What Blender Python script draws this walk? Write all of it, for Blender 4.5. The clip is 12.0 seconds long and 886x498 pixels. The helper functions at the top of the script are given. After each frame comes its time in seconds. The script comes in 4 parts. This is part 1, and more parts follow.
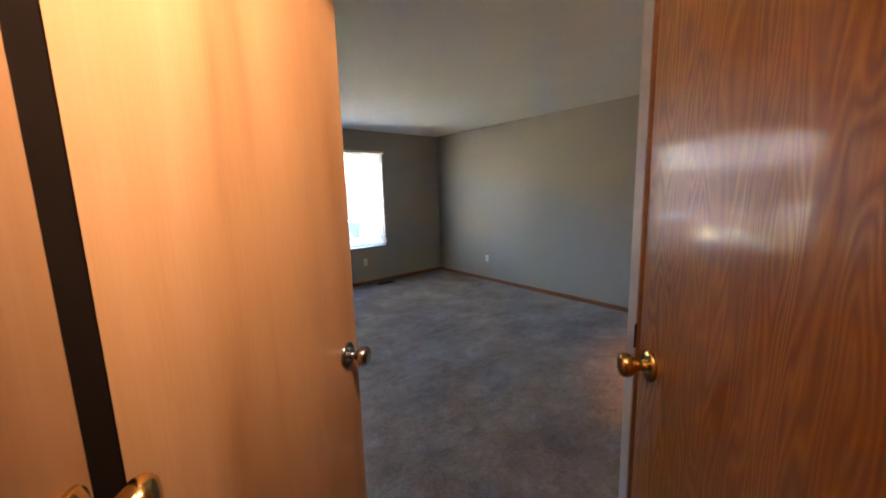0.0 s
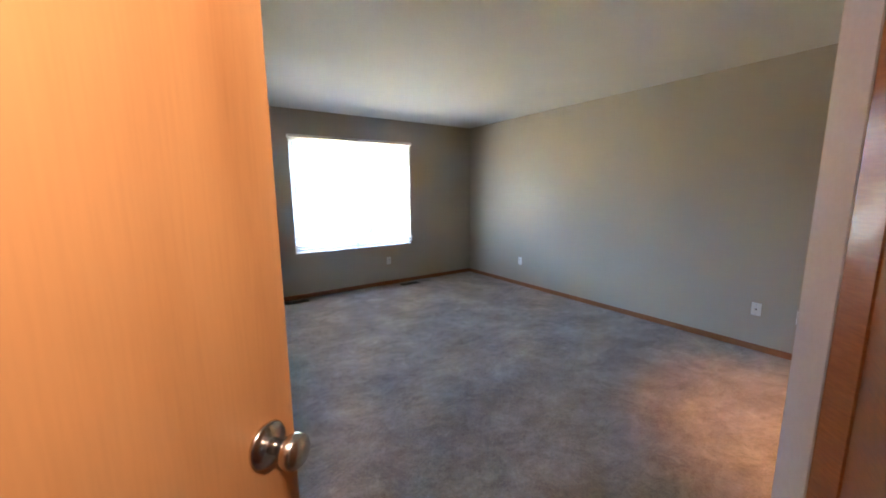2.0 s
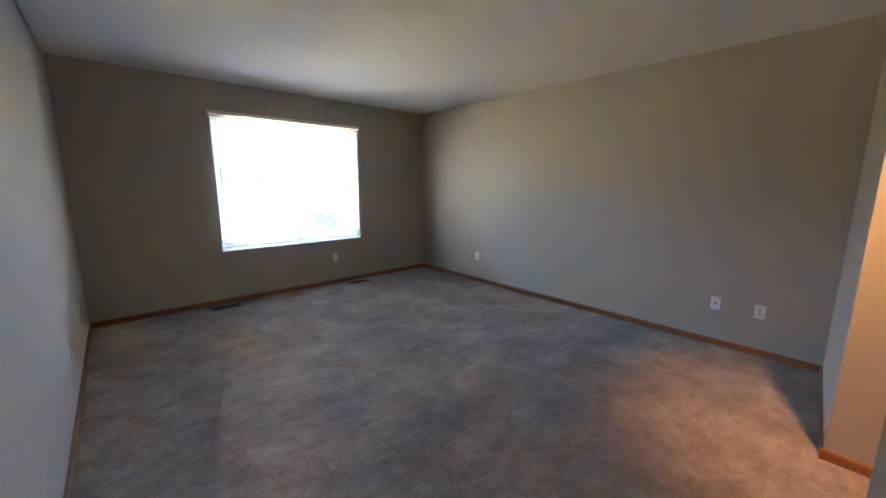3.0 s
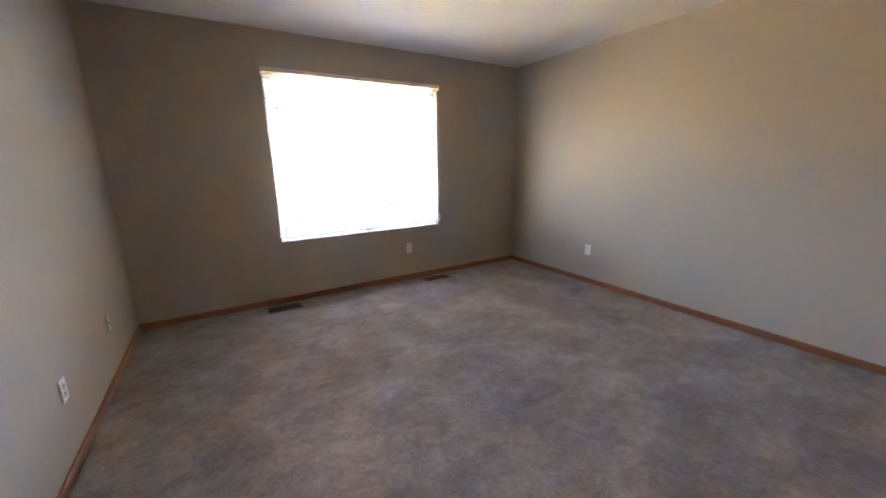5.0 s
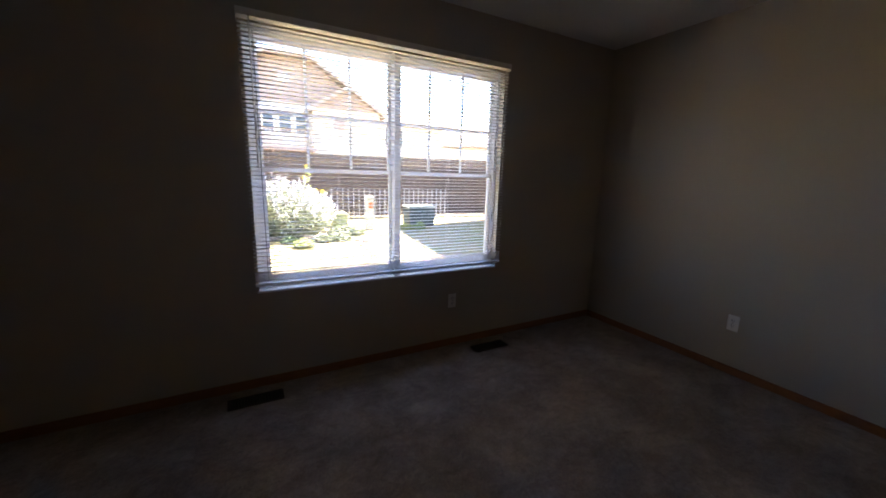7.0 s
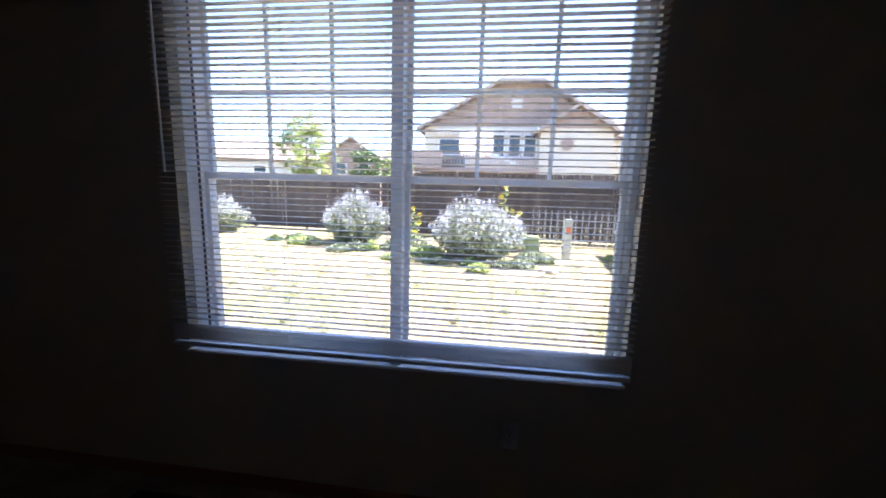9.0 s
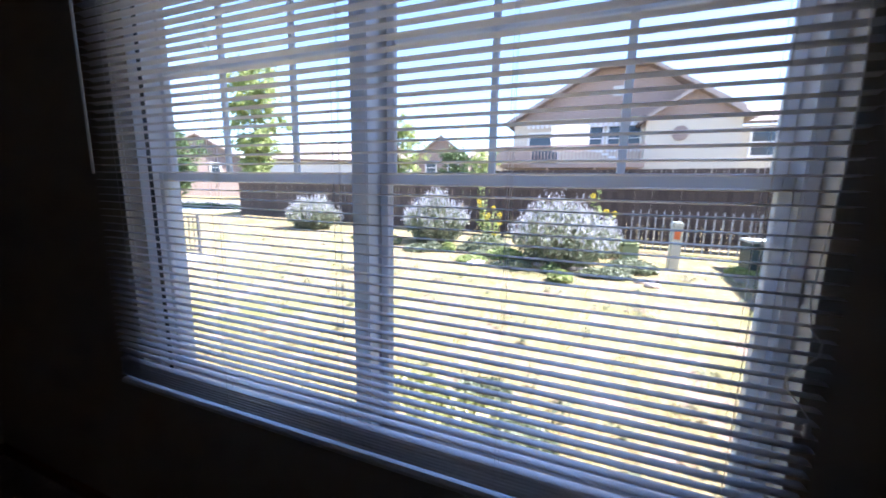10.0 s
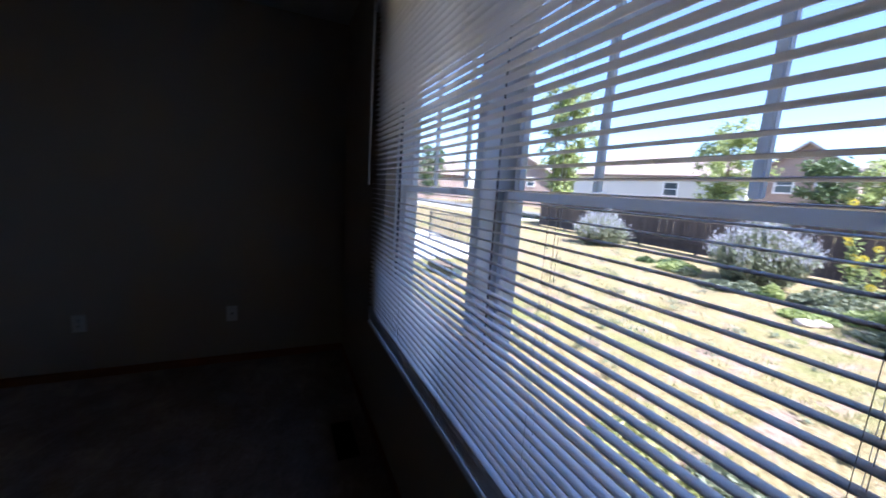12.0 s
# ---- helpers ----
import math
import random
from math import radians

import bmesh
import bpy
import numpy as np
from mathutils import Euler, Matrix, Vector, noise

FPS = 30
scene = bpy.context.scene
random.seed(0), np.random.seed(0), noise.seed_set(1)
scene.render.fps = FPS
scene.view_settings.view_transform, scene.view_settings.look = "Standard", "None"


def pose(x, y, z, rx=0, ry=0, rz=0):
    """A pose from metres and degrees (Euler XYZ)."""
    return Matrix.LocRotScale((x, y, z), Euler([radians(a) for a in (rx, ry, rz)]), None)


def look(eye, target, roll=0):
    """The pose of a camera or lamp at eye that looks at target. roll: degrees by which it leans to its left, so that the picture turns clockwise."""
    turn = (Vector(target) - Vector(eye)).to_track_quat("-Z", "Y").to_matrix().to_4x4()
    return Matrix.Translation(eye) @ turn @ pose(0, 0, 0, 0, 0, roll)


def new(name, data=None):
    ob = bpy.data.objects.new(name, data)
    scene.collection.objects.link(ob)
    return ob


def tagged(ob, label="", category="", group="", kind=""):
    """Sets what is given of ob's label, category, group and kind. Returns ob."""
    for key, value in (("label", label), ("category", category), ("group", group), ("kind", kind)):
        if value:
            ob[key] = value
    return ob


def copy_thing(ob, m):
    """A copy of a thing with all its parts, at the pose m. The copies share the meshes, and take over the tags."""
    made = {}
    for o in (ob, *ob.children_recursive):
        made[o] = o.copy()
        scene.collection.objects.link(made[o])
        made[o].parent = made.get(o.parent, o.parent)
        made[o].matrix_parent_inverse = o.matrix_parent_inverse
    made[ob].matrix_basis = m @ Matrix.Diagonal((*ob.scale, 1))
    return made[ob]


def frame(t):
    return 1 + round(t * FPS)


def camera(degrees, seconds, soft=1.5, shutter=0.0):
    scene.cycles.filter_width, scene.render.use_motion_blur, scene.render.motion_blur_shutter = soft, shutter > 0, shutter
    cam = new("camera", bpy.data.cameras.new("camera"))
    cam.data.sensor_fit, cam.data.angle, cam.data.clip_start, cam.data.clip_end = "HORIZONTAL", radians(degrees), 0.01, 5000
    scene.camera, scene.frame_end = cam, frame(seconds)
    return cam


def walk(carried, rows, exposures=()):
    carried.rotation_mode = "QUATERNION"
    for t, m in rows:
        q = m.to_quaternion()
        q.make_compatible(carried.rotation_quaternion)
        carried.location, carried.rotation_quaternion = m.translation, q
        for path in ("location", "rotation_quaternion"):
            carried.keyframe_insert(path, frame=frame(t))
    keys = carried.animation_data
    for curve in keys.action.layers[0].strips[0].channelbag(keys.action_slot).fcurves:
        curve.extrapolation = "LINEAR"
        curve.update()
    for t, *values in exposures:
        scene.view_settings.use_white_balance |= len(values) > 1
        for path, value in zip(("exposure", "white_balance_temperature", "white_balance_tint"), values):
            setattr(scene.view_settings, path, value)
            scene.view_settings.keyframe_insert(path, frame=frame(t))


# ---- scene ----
cam = camera(100.9, 12.0, soft=1.7, shutter=0.25)
PATH = [
    (0, (-4.377, -5.436, 1.445), (-3.126, -3.906, 1.135), -1.6),
    (0.5, (-4.374, -5.403, 1.448), (-3.004, -3.974, 1.164), -0.4),
    (1, (-4.334, -5.365, 1.443), (-2.997, -3.911, 1.129), -0.7),
    (1.5, (-4.22, -5.232, 1.429), (-3.041, -3.646, 1.122), -1.9),
    (2, (-4.060, -5.104, 1.384), (-2.946, -3.472, 1.072), -0.5),
    (2.5, (-3.960, -4.997, 1.356), (-2.660, -3.502, 1.052), 1.5),
    (3, (-3.841, -4.79, 1.346), (-2.528, -3.322, 0.996), 0.2),
    (3.2, (-3.822, -4.722, 1.358), (-2.519, -3.248, 1.0), -0.4),
    (4.8, (-3.441, -3.929, 1.282), (-2.399, -2.28, 0.843), 0.5),
    (5, (-3.431, -3.784, 1.3), (-2.422, -2.121, 0.837), -0.9),
    (5.5, (-3.366, -3.428, 1.302), (-2.524, -1.654, 0.924), -0.3),
    (6, (-3.304, -3.041, 1.291), (-2.598, -1.209, 0.912), 0.9),
    (6.5, (-3.163, -2.769, 1.323), (-2.322, -0.995, 0.94), 1.2),
    (6.7, (-3.119, -2.617, 1.311), (-2.172, -0.9, 0.919), 1.7),
    (8.5, (-1.977, -1.622, 1.258), (-1.671, 0.33, 0.953), 1.2),
    (9, (-1.72, -1.337, 1.263), (-1.959, 0.625, 0.958), 1.6),
    (9.5, (-1.619, -1.018, 1.268), (-2.082, 0.91, 1.001), 0.8),
    (10, (-1.561, -0.746, 1.286), (-2.267, 1.096, 0.959), 1.1),
    (10.5, (-1.46, -0.574, 1.283), (-2.629, 1.019, 0.977), 2.4),
    (11, (-1.441, -0.468, 1.3), (-2.78, 0.994, 1.032), 2.0),
    (11.5, (-1.357, -0.417, 1.318), (-2.881, 0.841, 1.013), 1.6),
    (12, (-1.21, -0.474, 1.307), (-3.007, 0.347, 0.99), 3.8),
]
STOPS = [(0, 6.75, 6250, 16), (0.5, 7.1, 6150, 16), (1.5, 7.5, 6100, 15), (2.0, 7.45, 6100, 15), (2.5, 7.2, 6100, 16), (3.2, 6.95, 6200, 18), (5, 7.4, 7050, 26), (5.5, 7.0, 7150, 29), (6, 6.0, 7200, 30),
         (6.5, 5.15, 7100, 29), (8.5, 3.65, 6200, 27), (9.5, 3.25, 5850, 26), (10.5, 2.85, 5650, 27), (12, 2.65, 5500, 27)]
walk(cam, [(t, look(eye, target, roll)) for t, eye, target, roll in PATH], STOPS)


# ---- world, sun, lamps ----
SUN_EL, SUN_AZ = 50.0, 72.0     # degrees; azimuth clockwise from the window's outward direction
world = bpy.data.worlds.new("world")
scene.world = world
world.use_nodes = True
wt = world.node_tree
sky = wt.nodes.new("ShaderNodeTexSky")
sky.sky_type, sky.sun_disc = "NISHITA", False
sky.sun_elevation, sky.sun_rotation = radians(SUN_EL), radians(SUN_AZ)
sky.air_density, sky.dust_density, sky.ozone_density = 1.0, 0.05, 3.0
wt.links.new(sky.outputs[0], wt.nodes["Background"].inputs[0])
wt.nodes["Background"].inputs[1].default_value = 0.07
sun = new("sun", bpy.data.lights.new("sun", "SUN"))
sun.data.energy, sun.data.angle, sun.data.color = 4.0, radians(0.53), (1.0, 0.94, 0.84)
_a, _e = radians(SUN_AZ), radians(SUN_EL)
sun.matrix_world = look((math.sin(_a) * math.cos(_e) * 50, math.cos(_a) * math.cos(_e) * 50, math.sin(_e) * 50), (0, 0, 0))


down = new("entry_downlight", bpy.data.lights.new("entry_downlight", "SPOT"))
down.data.energy, down.data.shadow_soft_size, down.data.color = 3.0, 0.09, (1.0, 0.80, 0.62)
down.data.spot_size, down.data.spot_blend = radians(95), 1.0
down.matrix_world = look((-4.22, -5.46, 2.40), (-4.50, -4.78, 2.0))
# Weak fill spot added to brighten the oak door; not a fixture of its own.
hall = new("oak_door_fill", bpy.data.lights.new("oak_door_fill", "SPOT"))
hall.data.energy, hall.data.shadow_soft_size, hall.data.color = 0.15, 0.09, (1.0, 0.84, 0.60)
hall.data.spot_size, hall.data.spot_blend = radians(95), 1.0
hall.matrix_world = look((-4.30, -5.42, 2.40), (-3.70, -5.22, 2.0))
bath = new("passage_downlight", bpy.data.lights.new("passage_downlight", "SPOT"))
bath.data.energy, bath.data.shadow_soft_size, bath.data.color = 2.4, 0.05, (1.0, 0.50, 0.19)
bath.data.spot_size, bath.data.spot_blend = radians(58), 1.0
bath.matrix_world = look((-1.80, -5.055, 2.36), (-1.22, -4.93, 0.0))

# ---- materials ----
def nodes_of(name):
    m = bpy.data.materials.new(name)
    m.use_nodes = True
    return m, m.node_tree, m.node_tree.nodes["Principled BSDF"]


def rgba(c):
    return (c[0], c[1], c[2], 1.0)


def add(nt, kind, **vals):
    n = nt.nodes.new(kind)
    for k, v in vals.items():
        n.inputs[k].default_value = v
    return n


def coords(nt, scale=(1, 1, 1), obj=True):
    tc = nt.nodes.new("ShaderNodeTexCoord")
    mp = add(nt, "ShaderNodeMapping", Scale=scale)
    nt.links.new(tc.outputs["Object" if obj else "Generated"], mp.inputs["Vector"])
    return mp.outputs["Vector"]


def ramp(nt, fac, stops):
    r = nt.nodes.new("ShaderNodeValToRGB")
    els = r.color_ramp.elements
    while len(els) < len(stops):
        els.new(0.5)
    for e, (p, c) in zip(els, stops):
        e.position, e.color = p, rgba(c)
    nt.links.new(fac, r.inputs[0])
    return r.outputs[0]


def mixcol(nt, fac, a, b, mode="MIX"):
    m = nt.nodes.new("ShaderNodeMix")
    m.data_type, m.blend_type = "RGBA", mode
    for sock, v in ((m.inputs[0], fac), (m.inputs[6], a), (m.inputs[7], b)):
        if isinstance(v, (int, float)):
            sock.default_value = v
        elif isinstance(v, tuple):
            sock.default_value = rgba(v)
        else:
            nt.links.new(v, sock)
    return m.outputs[2]


def bump(nt, b, height, strength, dist):
    n = add(nt, "ShaderNodeBump", Strength=strength, Distance=dist)
    nt.links.new(height, n.inputs["Height"])
    nt.links.new(n.outputs[0], b.inputs["Normal"])


def surface(name, dark, light, rough=0.6, big=1.5, fine=60.0, strength=0.2, dist=0.002, metal=0.0, scale=(1, 1, 1), per_object=0.0, coat=0.0, grime=0.5):
    """A matte or glossy stuff: broad patches, fine grain, relief."""
    m, nt, b = nodes_of(name)
    v = coords(nt, scale)
    n1 = add(nt, "ShaderNodeTexNoise", Scale=big, Detail=5.0, Roughness=0.6)
    n2 = add(nt, "ShaderNodeTexNoise", Scale=fine, Detail=3.0, Roughness=0.6)
    nt.links.new(v, n1.inputs["Vector"])
    nt.links.new(v, n2.inputs["Vector"])
    mid = tuple((x + y) / 2 for x, y in zip(dark, light))
    c1 = ramp(nt, n1.outputs[0], [(0.3, dark), (0.7, light)])
    c2 = ramp(nt, n2.outputs[0], [(0.3, dark), (0.7, light)])
    c = mixcol(nt, grime, c1, c2)
    if per_object:
        oi = nt.nodes.new("ShaderNodeObjectInfo")
        hs = add(nt, "ShaderNodeHueSaturation")
        mr = add(nt, "ShaderNodeMapRange")
        mr.inputs[3].default_value, mr.inputs[4].default_value = 1 - per_object, 1 + per_object
        nt.links.new(oi.outputs["Random"], mr.inputs[0])
        nt.links.new(mr.outputs[0], hs.inputs["Value"])
        nt.links.new(c, hs.inputs["Color"])
        c = hs.outputs[0]
    nt.links.new(c, b.inputs["Base Color"])
    rr = add(nt, "ShaderNodeMapRange")
    rr.inputs[3].default_value, rr.inputs[4].default_value = max(rough - 0.08, 0.02), min(rough + 0.08, 1)
    nt.links.new(n1.outputs[0], rr.inputs[0])
    nt.links.new(rr.outputs[0], b.inputs["Roughness"])
    b.inputs["Metallic"].default_value = metal
    b.inputs["Coat Weight"].default_value = coat
    if strength:
        bump(nt, b, n2.outputs[0], strength, dist)
    return m


def varnished(name, dark, mid, light, ring, stretch, rough, coat, bands, pore=0.6, gloss=0.22, quiet=0.9, relief=0.12):
    """Veneered door wood: flat-sawn figure, fine pores, varnish."""
    m, nt, b = nodes_of(name)
    v = coords(nt, (1.0, 1.0, stretch))
    w = add(nt, "ShaderNodeTexNoise", Scale=ring, Detail=2.0, Roughness=0.45, Distortion=0.4)
    nt.links.new(v, w.inputs["Vector"])
    mul = nt.nodes.new("ShaderNodeMath")
    mul.operation, mul.inputs[1].default_value = "MULTIPLY", bands
    nt.links.new(w.outputs[0], mul.inputs[0])
    fr = nt.nodes.new("ShaderNodeMath")
    fr.operation, fr.inputs[1].default_value = "PINGPONG", 0.5
    nt.links.new(mul.outputs[0], fr.inputs[0])
    col = ramp(nt, fr.outputs[0], [(0.0, dark), (0.18, mid), (0.5, light)])
    v2 = coords(nt, (220.0, 220.0, 7.0))
    n2 = add(nt, "ShaderNodeTexNoise", Scale=1.0, Detail=4.0, Roughness=0.7)
    nt.links.new(v2, n2.inputs["Vector"])
    pores = ramp(nt, n2.outputs[0], [(0.35, (0.62, 0.6, 0.58)), (0.6, (1, 1, 1))])
    v3 = coords(nt, (6.0, 6.0, 0.7))
    n3 = add(nt, "ShaderNodeTexNoise", Scale=1.0, Detail=3.0)
    nt.links.new(v3, n3.inputs["Vector"])
    tone = ramp(nt, n3.outputs[0], [(0.3, (0.78, 0.74, 0.7)), (0.7, (1, 1, 1))])
    v4 = coords(nt, (5.0, 5.0, 1.2))
    n4 = add(nt, "ShaderNodeTexNoise", Scale=1.0, Detail=4.0, Roughness=0.7)
    nt.links.new(v4, n4.inputs["Vector"])
    plain = ramp(nt, n4.outputs[0], [(0.38, (quiet, quiet, quiet)), (0.62, (0.0, 0.0, 0.0))])
    col = mixcol(nt, plain, col, mid)
    c = mixcol(nt, pore, col, pores, "MULTIPLY")
    c = mixcol(nt, 1.0, c, tone, "MULTIPLY")
    nt.links.new(c, b.inputs["Base Color"])
    b.inputs["Roughness"].default_value = rough
    b.inputs["Coat Weight"].default_value = coat
    b.inputs["Coat Roughness"].default_value = gloss
    bump(nt, b, fr.outputs[0], relief, 0.001)
    return m


PAINT = surface("wall_paint", (0.415, 0.365, 0.295), (0.45, 0.40, 0.325), 0.75, 0.8, 260, 0.25, 0.0012)
CEIL = surface("ceiling_paint", (0.66, 0.66, 0.65), (0.74, 0.74, 0.73), 0.9, 1.2, 90, 0.6, 0.003)
WHITE = surface("white_paint", (0.72, 0.72, 0.71), (0.8, 0.8, 0.79), 0.45, 3, 120, 0.08, 0.0008)
# The cool grey tint stands for window daylight on the white corner strip.
CORNERDAYLIT = surface("daylit_corner_white", (0.46, 0.46, 0.50), (0.52, 0.52, 0.565), 0.6, 3, 120, 0.08, 0.0008)
VINYL = surface("white_vinyl", (0.84, 0.85, 0.87), (0.88, 0.89, 0.9), 0.3, 4, 80, 0.03, 0.0005)
SLAT = surface("slat_enamel", (0.83, 0.80, 0.79), (0.88, 0.85, 0.84), 0.32, 6, 60, 0.05, 0.0004, per_object=0.04)
CORD = surface("cord_cotton", (0.7, 0.68, 0.64), (0.78, 0.76, 0.72), 0.8, 20, 400, 0.3, 0.0004)
RUBBER = surface("black_gasket", (0.02, 0.02, 0.022), (0.035, 0.035, 0.037), 0.6, 10, 100, 0.05, 0.0004)
# Near-black colour stands for the unlit gap between the birch doors.
GAPDARK = surface("gap_darkness", (0.010, 0.006, 0.004), (0.018, 0.010, 0.006), 0.6, 3, 40, 0.1, 0.0006, scale=(1, 1, 0.2))
GAPDARK.node_tree.nodes["Principled BSDF"].inputs["Specular IOR Level"].default_value = 0.0
GAPDARK.node_tree.nodes["Principled BSDF"].inputs["IOR"].default_value = 1.02
TRIMWOOD = surface("oak_trim", (0.19, 0.066, 0.016), (0.33, 0.13, 0.036), 0.35, 3, 40, 0.1, 0.0006, scale=(1, 1, 6), coat=0.3)
BIRCH = varnished("birch_door", (0.43, 0.18, 0.062), (0.56, 0.265, 0.10), (0.64, 0.325, 0.14), 2.4, 0.10, 0.3, 0.4, 5.0, 0.2)
OAK = varnished("oak_door", (0.18, 0.062, 0.005), (0.26, 0.097, 0.008), (0.42, 0.195, 0.030), 12.0, 0.13, 0.35, 0.32, 22.0, 0.6, 0.06, 0.6, 0.3)
NICKEL = surface("satin_nickel", (0.50, 0.47, 0.44), (0.6, 0.57, 0.53), 0.24, 8, 200, 0.04, 0.0003, metal=1.0)
BRASS = surface("polished_brass", (0.62, 0.42, 0.14), (0.75, 0.53, 0.2), 0.18, 8, 150, 0.04, 0.0003, metal=1.0)
PLATE = surface("outlet_plastic", (0.76, 0.76, 0.73), (0.82, 0.82, 0.8), 0.35, 8, 100, 0.03, 0.0003)
SLOT = surface("outlet_slot", (0.015, 0.014, 0.013), (0.03, 0.028, 0.026), 0.7, 8, 100, 0.03, 0.0003)
REGISTER = surface("brown_register", (0.035, 0.024, 0.016), (0.06, 0.04, 0.028), 0.45, 8, 100, 0.1, 0.0004, metal=0.3)
FENCE = surface("weathered_cedar", (0.045, 0.034, 0.029), (0.10, 0.074, 0.062), 0.85, 2, 30, 0.4, 0.004, scale=(1, 1, 0.15), per_object=0.25)
FASCIA = surface("tan_fascia", (0.34, 0.28, 0.24), (0.42, 0.35, 0.30), 0.7, 1, 30, 0.1, 0.002)
STONE = surface("garden_stone", (0.30, 0.25, 0.22), (0.5, 0.43, 0.38), 0.9, 3, 20, 0.5, 0.01, per_object=0.25)
CONCRETE = surface("concrete", (0.42, 0.40, 0.36), (0.55, 0.53, 0.48), 0.9, 0.6, 25, 0.4, 0.004)
ASPHALT = surface("asphalt", (0.10, 0.10, 0.10), (0.16, 0.16, 0.155), 0.9, 0.5, 30, 0.5, 0.005)
STUCCO = surface("cream_stucco", (0.58, 0.52, 0.41), (0.66, 0.60, 0.48), 0.9, 0.5, 25, 0.4, 0.006)
TAUPE = surface("taupe_siding", (0.27, 0.20, 0.165), (0.35, 0.27, 0.23), 0.85, 0.6, 15, 0.3, 0.006)
ROOF = surface("asphalt_shingles", (0.17, 0.13, 0.11), (0.27, 0.22, 0.19), 0.92, 0.8, 9, 0.8, 0.02)
PALEWALL = surface("pale_siding", (0.5, 0.49, 0.46), (0.6, 0.59, 0.56), 0.85, 0.6, 15, 0.2, 0.004)
DECKWOOD = surface("redwood_deck", (0.38, 0.27, 0.215), (0.50, 0.38, 0.31), 0.75, 2, 30, 0.3, 0.004, per_object=0.15)
CANVAS = surface("white_canvas", (0.78, 0.78, 0.78), (0.84, 0.84, 0.84), 0.8, 3, 80, 0.1, 0.002)
PEDGREEN = surface("utility_green", (0.30, 0.34, 0.17), (0.38, 0.42, 0.22), 0.55, 4, 60, 0.1, 0.001)
PEDGREY = surface("utility_grey", (0.42, 0.44, 0.38), (0.52, 0.53, 0.46), 0.55, 4, 60, 0.1, 0.001)
ORANGE = surface("orange_sticker", (0.6, 0.14, 0.04), (0.7, 0.2, 0.07), 0.4, 6, 60, 0.03, 0.0005)
DARKBIN = surface("dark_green_plastic", (0.03, 0.045, 0.04), (0.05, 0.07, 0.06), 0.5, 4, 60, 0.1, 0.001)
BARK = surface("bark", (0.09, 0.065, 0.045), (0.17, 0.125, 0.09), 0.95, 5, 40, 0.7, 0.01, scale=(1, 1, 0.25))
RAILPAINT = surface("grey_railing_paint", (0.05, 0.05, 0.05), (0.09, 0.09, 0.085), 0.5, 6, 60, 0.05, 0.0005)
STEEL = surface("painted_steel", (0.45, 0.46, 0.46), (0.55, 0.56, 0.56), 0.5, 6, 60, 0.05, 0.0005)


def carpet_material():
    m, nt, b = nodes_of("carpet")
    v = coords(nt)
    n1 = add(nt, "ShaderNodeTexNoise", Scale=2.2, Detail=7.0, Roughness=0.72, Distortion=0.15)
    n2 = add(nt, "ShaderNodeTexNoise", Scale=190.0, Detail=3.0, Roughness=0.75)
    n3 = add(nt, "ShaderNodeTexNoise", Scale=45.0, Detail=3.0, Roughness=0.7)
    for n in (n1, n2, n3):
        nt.links.new(v, n.inputs["Vector"])
    patches = ramp(nt, n1.outputs[0], [(0.34, (0.222, 0.170, 0.136)), (0.5, (0.315, 0.248, 0.202)), (0.64, (0.42, 0.34, 0.28))])
    tufts = ramp(nt, n2.outputs[0], [(0.3, (0.45, 0.45, 0.46)), (0.5, (0.95, 0.95, 0.95)), (0.72, (1.25, 1.22, 1.18))])
    c = mixcol(nt, 0.85, patches, tufts, "MULTIPLY")
    clump = ramp(nt, n3.outputs[0], [(0.3, (0.8, 0.8, 0.8)), (0.7, (1.12, 1.12, 1.12))])
    c = mixcol(nt, 0.9, c, clump, "MULTIPLY")
    brushed = add(nt, "ShaderNodeMapping", Scale=(5.0, 7.5, 1.0))
    brushed.inputs["Rotation"].default_value = (0, 0, radians(28))
    nt.links.new(v, brushed.inputs["Vector"])
    n4 = add(nt, "ShaderNodeTexNoise", Scale=1.0, Detail=8.0, Roughness=0.7, Distortion=1.2)
    nt.links.new(brushed.outputs[0], n4.inputs["Vector"])
    marks = ramp(nt, n4.outputs[0], [(0.36, (0.62, 0.61, 0.61)), (0.5, (0.95, 0.95, 0.95)), (0.62, (1.22, 1.22, 1.22))])
    c = mixcol(nt, 0.6, c, marks, "MULTIPLY")
    nt.links.new(c, b.inputs["Base Color"])
    b.inputs["Roughness"].default_value = 0.95
    b.inputs["Sheen Weight"].default_value = 0.25
    b.inputs["Sheen Roughness"].default_value = 0.5
    b.inputs["Specular IOR Level"].default_value = 0.1
    s = nt.nodes.new("ShaderNodeMath")
    s.operation = "ADD"
    nt.links.new(n2.outputs[0], s.inputs[0])
    nt.links.new(n3.outputs[0], s.inputs[1])
    bump(nt, b, s.outputs[0], 0.9, 0.006)
    return m


